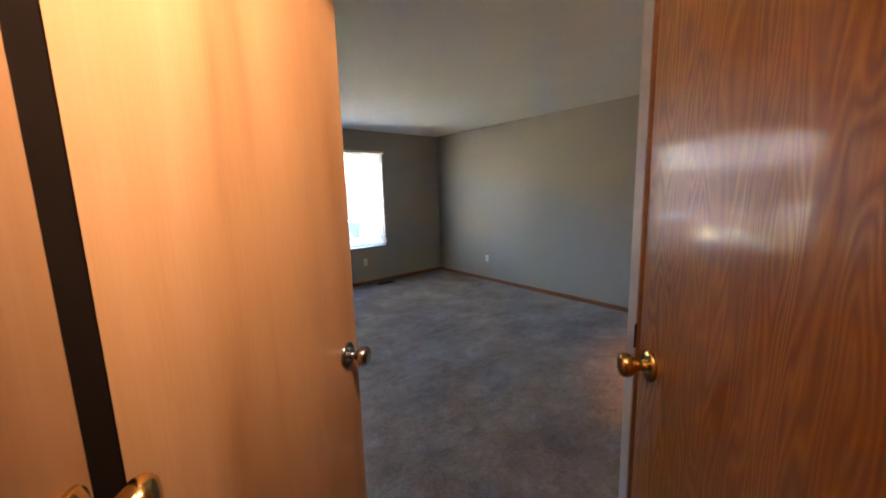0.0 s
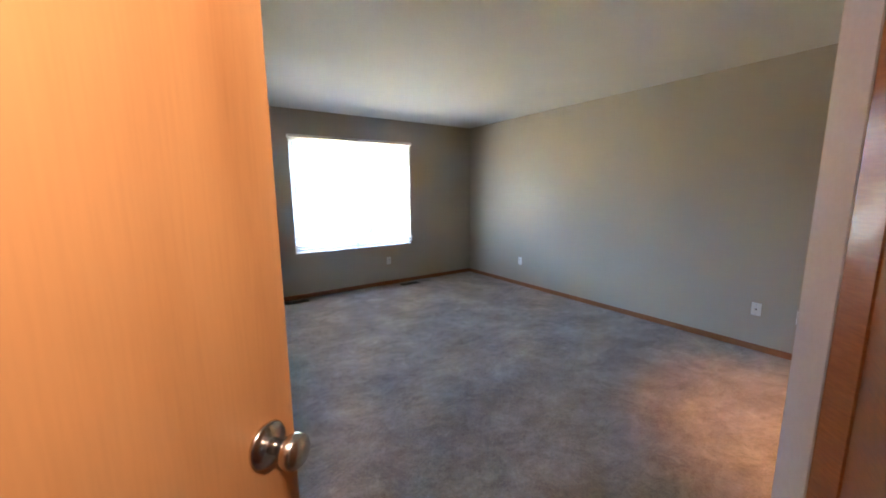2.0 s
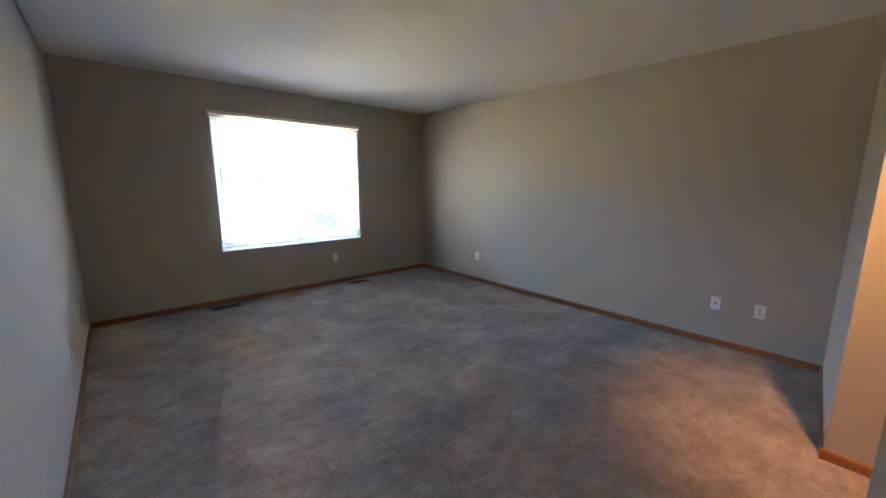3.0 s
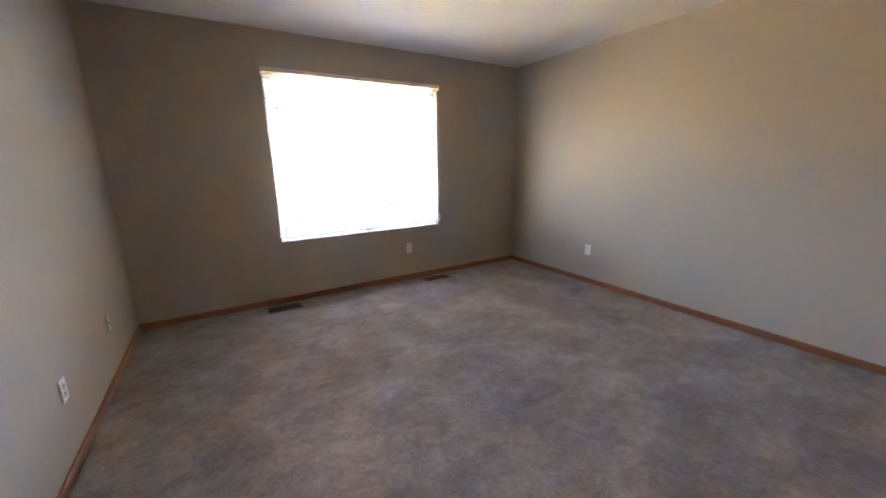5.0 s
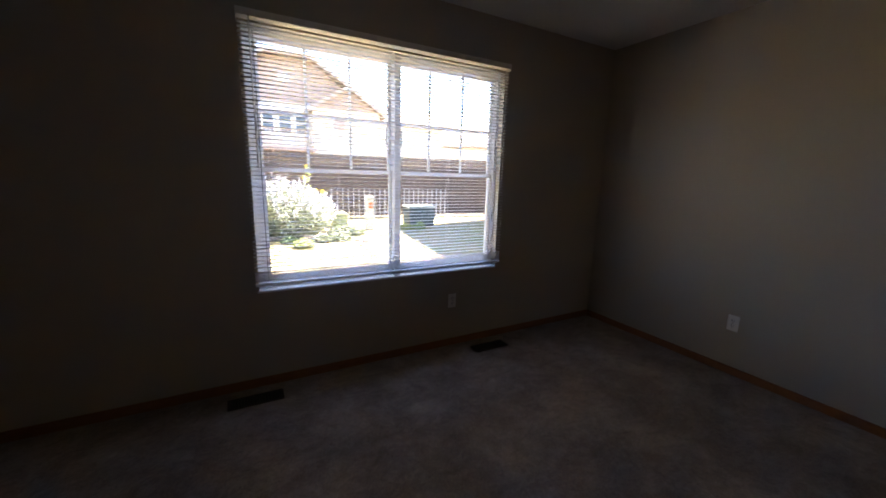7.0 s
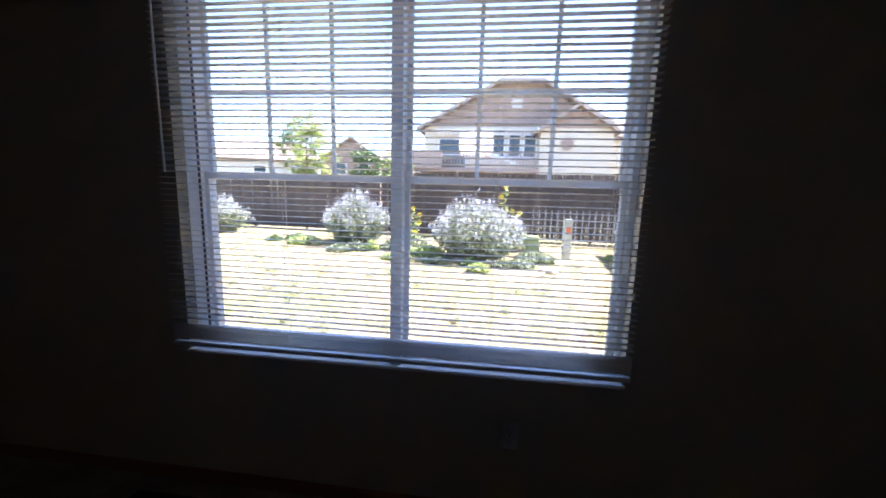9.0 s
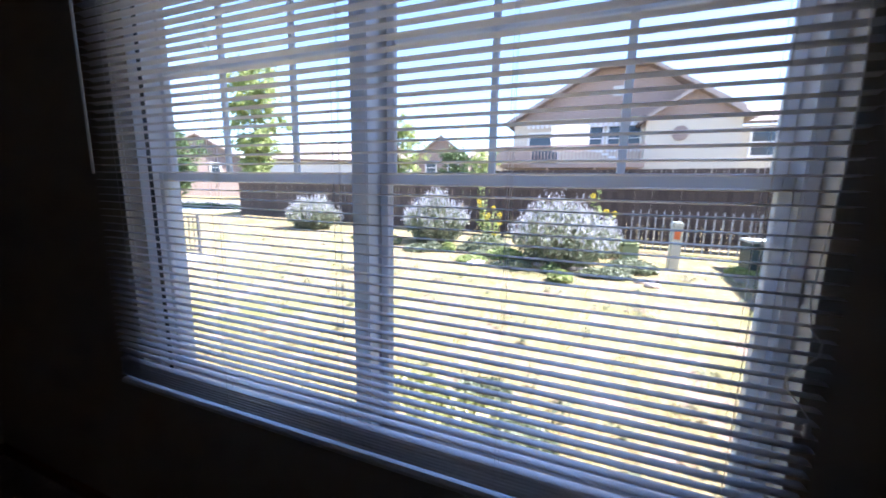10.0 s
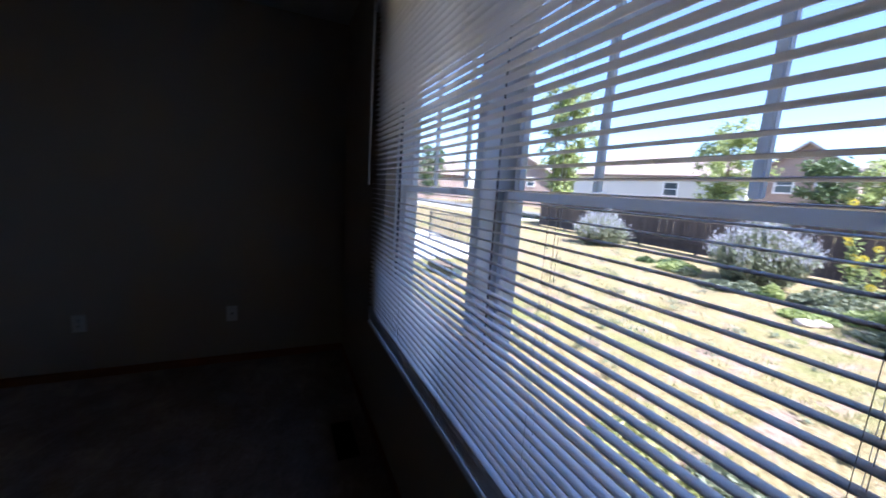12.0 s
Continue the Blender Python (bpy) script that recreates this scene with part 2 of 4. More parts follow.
def lawn_material():
    m, nt, b = nodes_of("dry_lawn")
    v = coords(nt)
    n1 = add(nt, "ShaderNodeTexNoise", Scale=0.55, Detail=6.0, Roughness=0.65)
    n2 = add(nt, "ShaderNodeTexNoise", Scale=22.0, Detail=5.0, Roughness=0.75)
    n3 = add(nt, "ShaderNodeTexNoise", Scale=2.6, Detail=4.0, Roughness=0.6)
    for n in (n1, n2, n3):
        nt.links.new(v, n.inputs["Vector"])
    dry = ramp(nt, n2.outputs[0], [(0.3, (0.10, 0.078, 0.035)), (0.5, (0.225, 0.18, 0.09)), (0.7, (0.36, 0.295, 0.165))])
    green = ramp(nt, n2.outputs[0], [(0.3, (0.07, 0.09, 0.026)), (0.7, (0.22, 0.235, 0.08))])
    soil = ramp(nt, n2.outputs[0], [(0.3, (0.14, 0.10, 0.07)), (0.7, (0.36, 0.27, 0.205))])
    f1 = ramp(nt, n1.outputs[0], [(0.48, (0, 0, 0)), (0.64, (0.8, 0.8, 0.8))])
    f2 = ramp(nt, n3.outputs[0], [(0.52, (0, 0, 0)), (0.62, (1, 1, 1))])
    c = mixcol(nt, f1, dry, green)
    c = mixcol(nt, f2, c, soil)
    nt.links.new(c, b.inputs["Base Color"])
    b.inputs["Roughness"].default_value = 0.95
    b.inputs["Specular IOR Level"].default_value = 0.1
    bump(nt, b, n2.outputs[0], 0.8, 0.03)
    return m


def leaf_material(name, dark, light, through_light=0.35):
    m, nt, b = nodes_of(name)
    g = nt.nodes.new("ShaderNodeNewGeometry")
    c = ramp(nt, g.outputs["Random Per Island"], [(0.0, dark), (1.0, light)])
    nt.links.new(c, b.inputs["Base Color"])
    b.inputs["Roughness"].default_value = 0.6
    t = nt.nodes.new("ShaderNodeBsdfTranslucent")
    nt.links.new(c, t.inputs["Color"])
    mx = nt.nodes.new("ShaderNodeMixShader")
    mx.inputs[0].default_value = through_light
    nt.links.new(b.outputs[0], mx.inputs[1])
    nt.links.new(t.outputs[0], mx.inputs[2])
    nt.links.new(mx.outputs[0], nt.nodes["Material Output"].inputs[0])
    return m


def glass_material():
    m, nt, b = nodes_of("window_glass")
    nt.nodes.remove(b)
    tr = add(nt, "ShaderNodeBsdfTransparent", Color=(0.93, 0.96, 0.96, 1))
    gl = add(nt, "ShaderNodeBsdfGlossy", Roughness=0.02)
    lw = add(nt, "ShaderNodeLayerWeight", Blend=0.5)
    fr = nt.nodes.new("ShaderNodeMath")
    fr.operation, fr.inputs[1].default_value = "POWER", 5.0
    nt.links.new(lw.outputs["Facing"], fr.inputs[0])
    mx = nt.nodes.new("ShaderNodeMixShader")
    nt.links.new(fr.outputs[0], mx.inputs[0])
    nt.links.new(tr.outputs[0], mx.inputs[1])
    nt.links.new(gl.outputs[0], mx.inputs[2])
    nt.links.new(mx.outputs[0], nt.nodes["Material Output"].inputs[0])
    return m


def let_through(m, share, color):
    """Thin plastic lets a little of the daylight through."""
    nt = m.node_tree
    b = nt.nodes["Principled BSDF"]
    t = add(nt, "ShaderNodeBsdfTranslucent", Color=rgba(color))
    mx = nt.nodes.new("ShaderNodeMixShader")
    mx.inputs[0].default_value = share
    nt.links.new(b.outputs[0], mx.inputs[1])
    nt.links.new(t.outputs[0], mx.inputs[2])
    nt.links.new(mx.outputs[0], nt.nodes["Material Output"].inputs[0])


let_through(VINYL, 0.5, (0.84, 0.88, 0.92))
let_through(SLAT, 0.1, (0.86, 0.83, 0.81))
let_through(CORD, 0.5, (0.85, 0.83, 0.8))
let_through(CANVAS, 0.5, (0.9, 0.9, 0.9))
CARPET, LAWN, GLASS = carpet_material(), lawn_material(), glass_material()
DARKGLASS = surface("far_window_glass", (0.03, 0.045, 0.06), (0.05, 0.07, 0.09), 0.08, 1, 5, 0.0, 0.001)
SAGE = leaf_material("sage_leaves", (0.10, 0.125, 0.07), (0.24, 0.265, 0.17))
BLOOM = leaf_material("pale_blooms", (0.36, 0.37, 0.42), (0.60, 0.61, 0.65), 0.5)
LEAF = leaf_material("tree_leaves", (0.18, 0.235, 0.075), (0.43, 0.48, 0.19), 0.5)
DARKLEAF = leaf_material("dark_leaves", (0.05, 0.09, 0.03), (0.13, 0.18, 0.07), 0.3)
YELLOW = leaf_material("yellow_petals", (0.75, 0.55, 0.03), (0.85, 0.7, 0.1), 0.4)
GRASS = leaf_material("grass_blades", (0.20, 0.24, 0.07), (0.55, 0.50, 0.26), 0.4)

# ---- mesh helpers ----
def box(bm, x0, y0, z0, x1, y1, z1, m=None):
    vs = [Vector((x, y, z)) for x in (x0, x1) for y in (y0, y1) for z in (z0, z1)]
    vs = [bm.verts.new(m @ v if m else v) for v in vs]
    for f in ((0, 1, 3, 2), (4, 6, 7, 5), (0, 4, 5, 1), (2, 3, 7, 6), (0, 2, 6, 4), (1, 5, 7, 3)):
        bm.faces.new([vs[i] for i in f])
    return vs


def prism(bm, pts, z0, z1):
    """An upright prism over a plan outline."""
    lo = [bm.verts.new((x, y, z0)) for x, y in pts]
    hi = [bm.verts.new((x, y, z1)) for x, y in pts]
    n = len(pts)
    bm.faces.new(lo[::-1])
    bm.faces.new(hi)
    for i in range(n):
        bm.faces.new((lo[i], lo[(i + 1) % n], hi[(i + 1) % n], hi[i]))


def lathe(bm, profile, n=20, m=None):
    """Turned about the z axis; profile rows of (radius, z)."""
    rings = []
    for r, z in profile:
        ring = []
        for i in range(n):
            a = math.tau * i / n
            v = Vector((r * math.cos(a), r * math.sin(a), z))
            ring.append(bm.verts.new(m @ v if m else v))
        rings.append(ring)
    for a, b in zip(rings, rings[1:]):
        for i in range(n):
            bm.faces.new((a[i], a[(i + 1) % n], b[(i + 1) % n], b[i]))
    bm.faces.new(rings[0][::-1])
    bm.faces.new(rings[-1])


def tube(bm, pts, r0, r1, n=6):
    rings = []
    pts = [Vector(p) for p in pts]
    for i, p in enumerate(pts):
        d = (pts[min(i + 1, len(pts) - 1)] - pts[max(i - 1, 0)]).normalized()
        u = d.orthogonal().normalized()
        w = d.cross(u)
        r = r0 + (r1 - r0) * i / (len(pts) - 1)
        rings.append([bm.verts.new(p + r * (math.cos(math.tau * k / n) * u + math.sin(math.tau * k / n) * w)) for k in range(n)])
    for a, b in zip(rings, rings[1:]):
        for i in range(n):
            bm.faces.new((a[i], a[(i + 1) % n], b[(i + 1) % n], b[i]))
    bm.faces.new(rings[0][::-1])
    bm.faces.new(rings[-1])


def finish(bm, name, material, bevel=0.0, smooth=False):
    bmesh.ops.recalc_face_normals(bm, faces=bm.faces)
    if bevel:
        bmesh.ops.bevel(bm, geom=[e for e in bm.edges if len(e.link_faces) == 2 and e.calc_face_angle(0) > 0.6], offset=bevel, segments=2, affect="EDGES", clamp_overlap=True)
    me = bpy.data.meshes.new(name)
    bm.to_mesh(me)
    bm.free()
    me.materials.append(material)
    if smooth:
        for p in me.polygons:
            p.use_smooth = True
    return me


def part(name, bm, material, parent=None, label="", bevel=0.0, smooth=False, kind=""):
    ob = new(name, finish(bm, name, material, bevel, smooth) if isinstance(bm, bmesh.types.BMesh) else bm)
    if parent:
        ob.parent = parent
    return tagged(ob, label, kind=kind)


def boxes(name, rows, material, parent=None, label="", bevel=0.0, kind=""):
    bm = bmesh.new()
    for r in rows:
        box(bm, *r)
    return part(name, bm, material, parent, label, bevel, kind=kind)


def thing(name, at, label, category, group="", kind="", turn=0.0):
    ob = new(name)
    ob.empty_display_size = 0.1
    ob.matrix_basis = pose(*at, 0, 0, turn)
    return tagged(ob, label, category, group, kind)


# ---- the room's shell ----
H, W, FZ = 2.44, -4.15, -0.05        # ceiling, west wall, floor
S = [(0.0, -4.79), (-1.25, -4.85), (-2.30, -4.925), (-3.252, -4.956)]   # room side of the south wall
WX0, WX1, WZ0, WZ1 = -2.960, -1.200, 0.575, 2.075   # window opening
struct = lambda ob, label: tagged(ob, label, kind="structure")

struct(boxes("floor", [(-5.6, -8.0, -0.25, 0.15, 0.0, FZ)], CARPET), "worn taupe cut-pile carpet over the whole floor")
struct(boxes("ceiling", [(-5.6, -8.0, H, 0.15, 0.15, H + 0.2)], CEIL), "flat ceiling with a fine sprayed texture")
struct(boxes("wall_north", [(W - 0.12, 0, -0.4, WX0, 0.15, H), (WX1, 0, -0.4, 0.15, 0.15, H), (WX0, 0, -0.4, WX1, 0.15, WZ0), (WX0, 0, WZ1, WX1, 0.15, H)], PAINT), "beige painted wall with the window opening")
struct(boxes("wall_east", [(0, -8.0, -0.2, 0.15, 0, H)], PAINT), "long plain beige painted wall")
struct(boxes("wall_west", [(W - 0.12, -4.66, -0.2, W, 0, H)], PAINT), "beige painted wall of the bedroom")
bm = bmesh.new()
prism(bm, [S[0], (0, -4.91), (-1.25, -4.97), S[1]], -0.2, H)
prism(bm, [(-1.25, -4.97), (-1.13, -4.97), (-1.13, -7.0), (-1.25, -7.0)], -0.2, H)
struct(part("wall_south", bm, PAINT), "beige painted wall that turns the corner into the bathroom passage")
bm = bmesh.new()
prism(bm, [S[2], S[3], (-3.311, -5.004), (-3.245, -5.085), (-3.15, -5.06), (-2.30, -5.02)], -0.2, H)
prism(bm, [(-3.27, -5.09), (-3.27, -7.0), (-3.15, -7.0), (-3.15, -5.06)], -0.2, H)
struct(part("wall_partition", bm, PAINT), "beige painted partition beside the oak door")
bm = bmesh.new()
prism(bm, [(-3.36, -5.056), (-4.13, -5.76), (-4.06, -5.84), (-3.29, -5.13)], 2.06, H)
prism(bm, [(-4.115, -5.66), (-4.74, -6.235), (-4.67, -6.32), (-4.05, -5.74)], -0.2, H)
struct(part("wall_angled", bm, PAINT), "beige painted slanted wall that holds the oak door")
struct(boxes("wall_back", [(-5.6, -7.12, -0.2, 0.0, -7.0, H)], PAINT), "plain wall that closes the hall")
struct(boxes("wall_hall", [(-5.6, -7.0, -0.2, -5.48, -4.6, H), (-5.48, -4.66, -0.2, W - 0.12, -4.54, H), (-4.74, -7.0, -0.2, -4.62, -5.68, H)], PAINT), "plain wall of the entry hall")


bm = bmesh.new()
prism(bm, [(-4.15, -4.66), (-4.19, -4.78), (-3.309, -5.002), (-3.253, -4.958)], 2.03, H)
struct(part("wall_header", bm, PAINT), "beige wall above the doorway")


def baseboard(name, a, b, z=0.055, t=0.012):
    """A moulded skirting from a to b; the room lies to the left of the way from a to b."""
    a, b = Vector((*a, FZ)), Vector((*b, FZ))
    d = (b - a).normalized()
    n = Vector((-d.y, d.x, 0))
    bm = bmesh.new()
    prof = [(0, 0), (t, 0), (t, z * 0.7), (t * 0.75, z * 0.9), (t * 0.4, z), (0, z)]
    ends = [[bm.verts.new(p + n * o + Vector((0, 0, h))) for o, h in prof] for p in (a, b)]
    k = len(prof)
    for i in range(k):
        bm.faces.new((ends[0][i], ends[0][(i + 1) % k], ends[1][(i + 1) % k], ends[1][i]))
    bm.faces.new(ends[0])
    bm.faces.new(ends[1][::-1])
    return struct(part(name, bm, TRIMWOOD), "low orange-stained oak baseboard")


baseboard("baseboard", (0, 0), (W, 0))
baseboard("baseboard", (0, -4.79), (0, -0.012))
baseboard("baseboard", (W, -0.012), (W, -4.66))
baseboard("baseboard", (-1.25, -4.85), (-0.012, -4.79))
baseboard("baseboard", (-1.25, -7.0), (-1.25, -4.838))
baseboard("baseboard", S[3], S[2])

# ---- doors ----
def knob(parent, at, out, material, label):
    """A round knob on its rose; out is the way it points in the parent's space."""
    m = Matrix.Translation(at) @ Vector(out).to_track_quat("Z", "Y").to_matrix().to_4x4()
    bm = bmesh.new()
    lathe(bm, [(0.031, 0.0), (0.033, 0.003), (0.031, 0.007), (0.022, 0.010), (0.014, 0.012)], 24, m)
    rose = part("rose", bm, material, parent, label + " rose", smooth=True)
    bm = bmesh.new()
    lathe(bm, [(0.012, 0.010), (0.0105, 0.022), (0.012, 0.029), (0.018, 0.035), (0.0232, 0.041), (0.025, 0.048), (0.0242, 0.055), (0.0195, 0.060), (0.011, 0.0625), (0.004, 0.063)], 24, m)
    part("knob", bm, material, parent, label, smooth=True)
    return rose


def door_leaf(name, hinge, angle, width, material, label, zk=0.97, side=-1, metal=NICKEL, klabel="satin nickel knob", back=0.058):
    """A flush leaf that runs from its hinge along local +x; side: which face has the knob."""
    d = thing(name, (hinge[0], hinge[1], FZ + 0.012), label, "door", kind="", turn=angle)
    bm = bmesh.new()
    box(bm, 0, 0, 0, width, 0.035, 2.02)
    part("leaf", bm, material, d, bevel=0.002)
    y = 0.0 if side < 0 else 0.035
    knob(d, (width - back, y, zk), (0, side, 0), metal, klabel)
    knob(d, (width - back, 0.035 - y, zk), (0, -side, 0), metal, klabel)
    bm = bmesh.new()
    box(bm, width, 0.006, zk - 0.028, width + 0.002, 0.029, zk + 0.028)
    part("latch_plate", bm, metal, d, "metal latch plate")
    for z in (0.2, 1.0, 1.8):
        bm = bmesh.new()
        lathe(bm, [(0.006, z - 0.045), (0.006, z + 0.045)], 10, Matrix.Translation((-0.006, 0.0 if side < 0 else 0.035, 0)))
        part("hinge", bm, metal, d, "metal hinge knuckle")
    return d


LD_H, LD_E = (-4.435, -4.90), (-3.958, -4.535)
_ang = math.degrees(math.atan2(LD_E[1] - LD_H[1], LD_E[0] - LD_H[0]))
door_leaf("entry_door", LD_H, _ang, math.dist(LD_H, LD_E), BIRCH, "open flush birch door with a honey varnish", 1.068)
door_leaf("hall_door", (-4.565, -5.65), 80.0, 0.69, BIRCH, "open flush honey-varnished door close to the entry", 1.213, metal=BRASS, klabel="aged brass knob")
# A strip added to fill the door gap; its darkness is painted shade.
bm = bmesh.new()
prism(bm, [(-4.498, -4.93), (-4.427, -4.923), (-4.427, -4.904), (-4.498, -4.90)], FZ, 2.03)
struct(part("gap_strip", bm, GAPDARK), "near-black brown strip that stands for the shade in the gap between the birch doors")
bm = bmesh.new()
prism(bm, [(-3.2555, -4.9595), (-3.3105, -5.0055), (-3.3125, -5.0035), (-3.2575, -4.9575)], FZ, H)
struct(part("corner_trim", bm, CORNERDAYLIT), "narrow white painted strip at the wall corner, with a cool daylight tint in its colour")
oak = door_leaf("oak_door", (-4.097, -5.657), 42.7, 0.76, OAK, "closed flush oak door with bold grain and a brass knob", 1.118, side=1, metal=BRASS, klabel="polished brass knob", back=0.061)
bm = bmesh.new()
prism(bm, [(-3.3130, -5.0045), (-3.352, -5.042), (-3.335, -5.060), (-3.296, -5.022)], FZ, 2.06)
struct(part("door_trim", bm, TRIMWOOD, bevel=0.003), "orange-stained oak door casing")
bm = bmesh.new()
prism(bm, [(-3.3525, -5.0435), (-3.42, -5.0665), (-3.424, -5.063), (-3.49, -5.0865), (-3.494, -5.083), (-3.5575, -5.107), (-3.530, -5.145), (-3.338, -5.063)], FZ, 2.05)
struct(part("oak_jamb", bm, TRIMWOOD), "orange-stained oak door jamb with stepped edges")
struct(boxes("strike_plate", [(-3.5535, -5.1035, 1.085, -3.5475, -5.0995, 1.14)], SLOT), "dark strike plate in the oak jamb")

# ---- window ----
def window_unit(name, x0, x1, bars, fl, fr):
    """A white vinyl single-hung unit: frame, two sashes, grille in the upper one."""
    win = thing(name, ((x0 + x1) / 2, 0.1, WZ0), "white vinyl single-hung window with a grille in its upper sash", "window", "pair of windows", kind="structure")
    ox, oz = (x0 + x1) / 2, WZ0
    zt, zm = WZ1 - WZ0, 1.305 - WZ0
    a, b = x0 - ox, x1 - ox
    f = 0.023                     # head; fl and fr are the side members, the left one the deeper
    sill = 0.044
    rows = [(a, -0.05, 0, a + fl, 0.045, zt), (b - fr, -0.05, 0, b, 0.045, zt), (a + fl, -0.05, 0, b - fr, 0.045, sill), (a + fl, -0.05, zt - f, b - fr, 0.045, zt)]
    boxes("window_frame", rows, VINYL, win, bevel=0.003)
    s = 0.020
    for nm, y0, y1, z0, z1, lo, hi in (("upper_sash", 0.008, 0.03, zm - 0.011, zt - f, 0.024, 0.03), ("lower_sash", -0.024, 0.002, sill, zm + 0.014, 0.03, 0.025)):
        c, d = a + fl, b - fr
        boxes(nm, [(c, y0, z0, c + s, y1, z1), (d - s, y0, z0, d, y1, z1), (c + s, y0, z0, d - s, y1, z0 + lo), (c + s, y0, z1 - hi, d - s, y1, z1)], VINYL, win, bevel=0.002)
        g = boxes("pane", [(c + s - 0.004, (y0 + y1) / 2 - 0.002, z0 + lo - 0.004, d - s + 0.004, (y0 + y1) / 2 + 0.002, z1 - hi + 0.004)], GLASS, win)
        g.visible_shadow = False
    # grille bars of the upper sash
    for x in bars:
        boxes("grille_bar", [(x - ox - 0.008, 0.012, zm + 0.018, x - ox + 0.008, 0.026, zt - f - 0.03)], VINYL, win, bevel=0.002)
    boxes("grille_bar", [(a + fl + s, 0.0105, 1.641 - oz - 0.008, b - fr - s, 0.0275, 1.641 - oz + 0.008)], VINYL, win, bevel=0.002)
    if x0 == WX0:
        boxes("mullion", [(b - 0.022, -0.098, 0, b + 0.022, -0.0505, zt)], VINYL, win, bevel=0.003)
    boxes("gasket", [(a + fl - 0.002, -0.053, sill, a + fl + 0.0015, -0.043, zt - f)], RUBBER, win)
    return win


MX = -2.063
window_unit("window_1", WX0, MX, (-2.625, -2.353), 0.058, 0.014)
window_unit("window_2", MX, WX1, (-1.773, -1.497), 0.014, 0.023)
struct(boxes("window_sill", [(WX0 - 0.01, -0.009, WZ0 - 0.014, WX1 + 0.01, 0.05, WZ0 + 0.001)], WHITE, bevel=0.004), "white painted window sill board")

# ---- blind ----
BX0, BX1, BY, BZ1, BZ0 = -2.978, -1.198, -0.048, 2.115, 0.618
blind = thing("window_blind", ((BX0 + BX1) / 2, BY, BZ1), "lowered white aluminium mini blind, slats open, over the window", "blind")
bl = (BX1 - BX0) / 2
boxes("headrail", [(-bl, -0.016, -0.028, bl, 0.022, 0)], SLAT, blind, "white headrail", bevel=0.003)
boxes("valance", [(-bl - 0.004, -0.021, -0.030, bl + 0.004, -0.018, 0.004)], SLAT, blind, "white valance strip")
for x in (-bl - 0.0025, bl + 0.0025):
    boxes("headrail_bracket", [(x - 0.0015, -0.017, -0.042, x + 0.0015, 0.044, 0.002)], SLAT, blind)
LADDERS = [i * 0.39 for i in (-2, -1, 0, 1, 2)]
bm = bmesh.new()
NB = 8
top, low = [], []
for i in range(NB + 1):
    u = -1 + 2 * i / NB
    y, z = 0.0125 * u, 0.0024 * (1 - u * u)
    top.append((bm.verts.new((-bl, y, z + 0.0004)), bm.verts.new((bl, y, z + 0.0004))))
    low.append((bm.verts.new((-bl, y, z)), bm.verts.new((bl, y, z))))
for i in range(NB):
    bm.faces.new((top[i][0], top[i][1], top[i + 1][1], top[i + 1][0]))
    bm.faces.new((low[i][0], low[i + 1][0], low[i + 1][1], low[i][1]))
for i in (0, NB):
    bm.faces.new((top[i][0], low[i][0], low[i][1], top[i][1]))
for e in (0, 1):
    bm.faces.new([t[e] for t in top] + [q[e] for q in reversed(low)])
slat_mesh = finish(bm, "slat", SLAT)
for p in slat_mesh.polygons:
    p.use_smooth = len(p.vertices) == 4
random.seed(4)
PITCH = 0.0224
z = -0.0396
slat_z = []
while BZ1 + z > 0.73:
    slat_z.append(z)
    z -= PITCH
zs = 0.650
for k in range(7):
    slat_z.append(zs - BZ1)
    zs += 0.0088
for z in slat_z:
    ob = new("slat", slat_mesh)
    ob.parent = blind
    stacked = BZ1 + z < 0.715
    ob.matrix_basis = pose(random.uniform(-0.001, 0.001), 0 if not stacked else random.uniform(-0.001, 0.001), z, random.uniform(-1.5, 1.5) if stacked else -4 + random.uniform(-2.0, 2.0), random.uniform(-0.04, 0.04), random.uniform(-0.03, 0.03))
bm = bmesh.new()
prof = [(-0.0150, 0.003), (-0.0135, 0), (0.012, 0), (0.0135, 0.003), (0.0135, 0.010), (0.007, 0.0150), (-0.007, 0.0150), (-0.0150, 0.009)]
ends = [[bm.verts.new((x, y, BZ0 - BZ1 + z)) for y, z in prof] for x in (-bl, bl)]
for i in range(8):
    bm.faces.new((ends[0][i], ends[0][(i + 1) % 8], ends[1][(i + 1) % 8], ends[1][i]))
bm.faces.new(ends[0][::-1])
bm.faces.new(ends[1])
part("bottom_rail", bm, WHITE, blind, "white bottom rail")
for x in LADDERS:
    bm = bmesh.new()
    for y in (-0.0135, 0.0135):
        tube(bm, [(x, y, -0.04), (x, y, BZ0 - BZ1 + 0.016)], 0.00042, 0.00042, 4)
    tube(bm, [(x + 0.006, 0.0, -0.04), (x + 0.006, 0.0, BZ0 - BZ1 + 0.017)], 0.0005, 0.0005, 4)
    for z in slat_z[:-7]:
        tube(bm, [(x, -0.0135, z), (x, 0.0135, z - 0.0008)], 0.0004, 0.0004, 3)
    part("ladder_cord", bm, CORD, blind, "white ladder cord")
bm = bmesh.new()
tube(bm, [(-bl + 0.055, -0.04, -0.03), (-bl + 0.055, -0.042, -0.4), (-bl + 0.057, -0.043, -0.805)], 0.0042, 0.0042, 6)
part("tilt_wand", bm, CORD, blind, "translucent white tilt wand")
bm = bmesh.new()
pts = [(bl - 0.045 + 0.006 * math.sin(i * 0.5), -0.034, -0.03 - 0.045 * i) for i in range(22)]
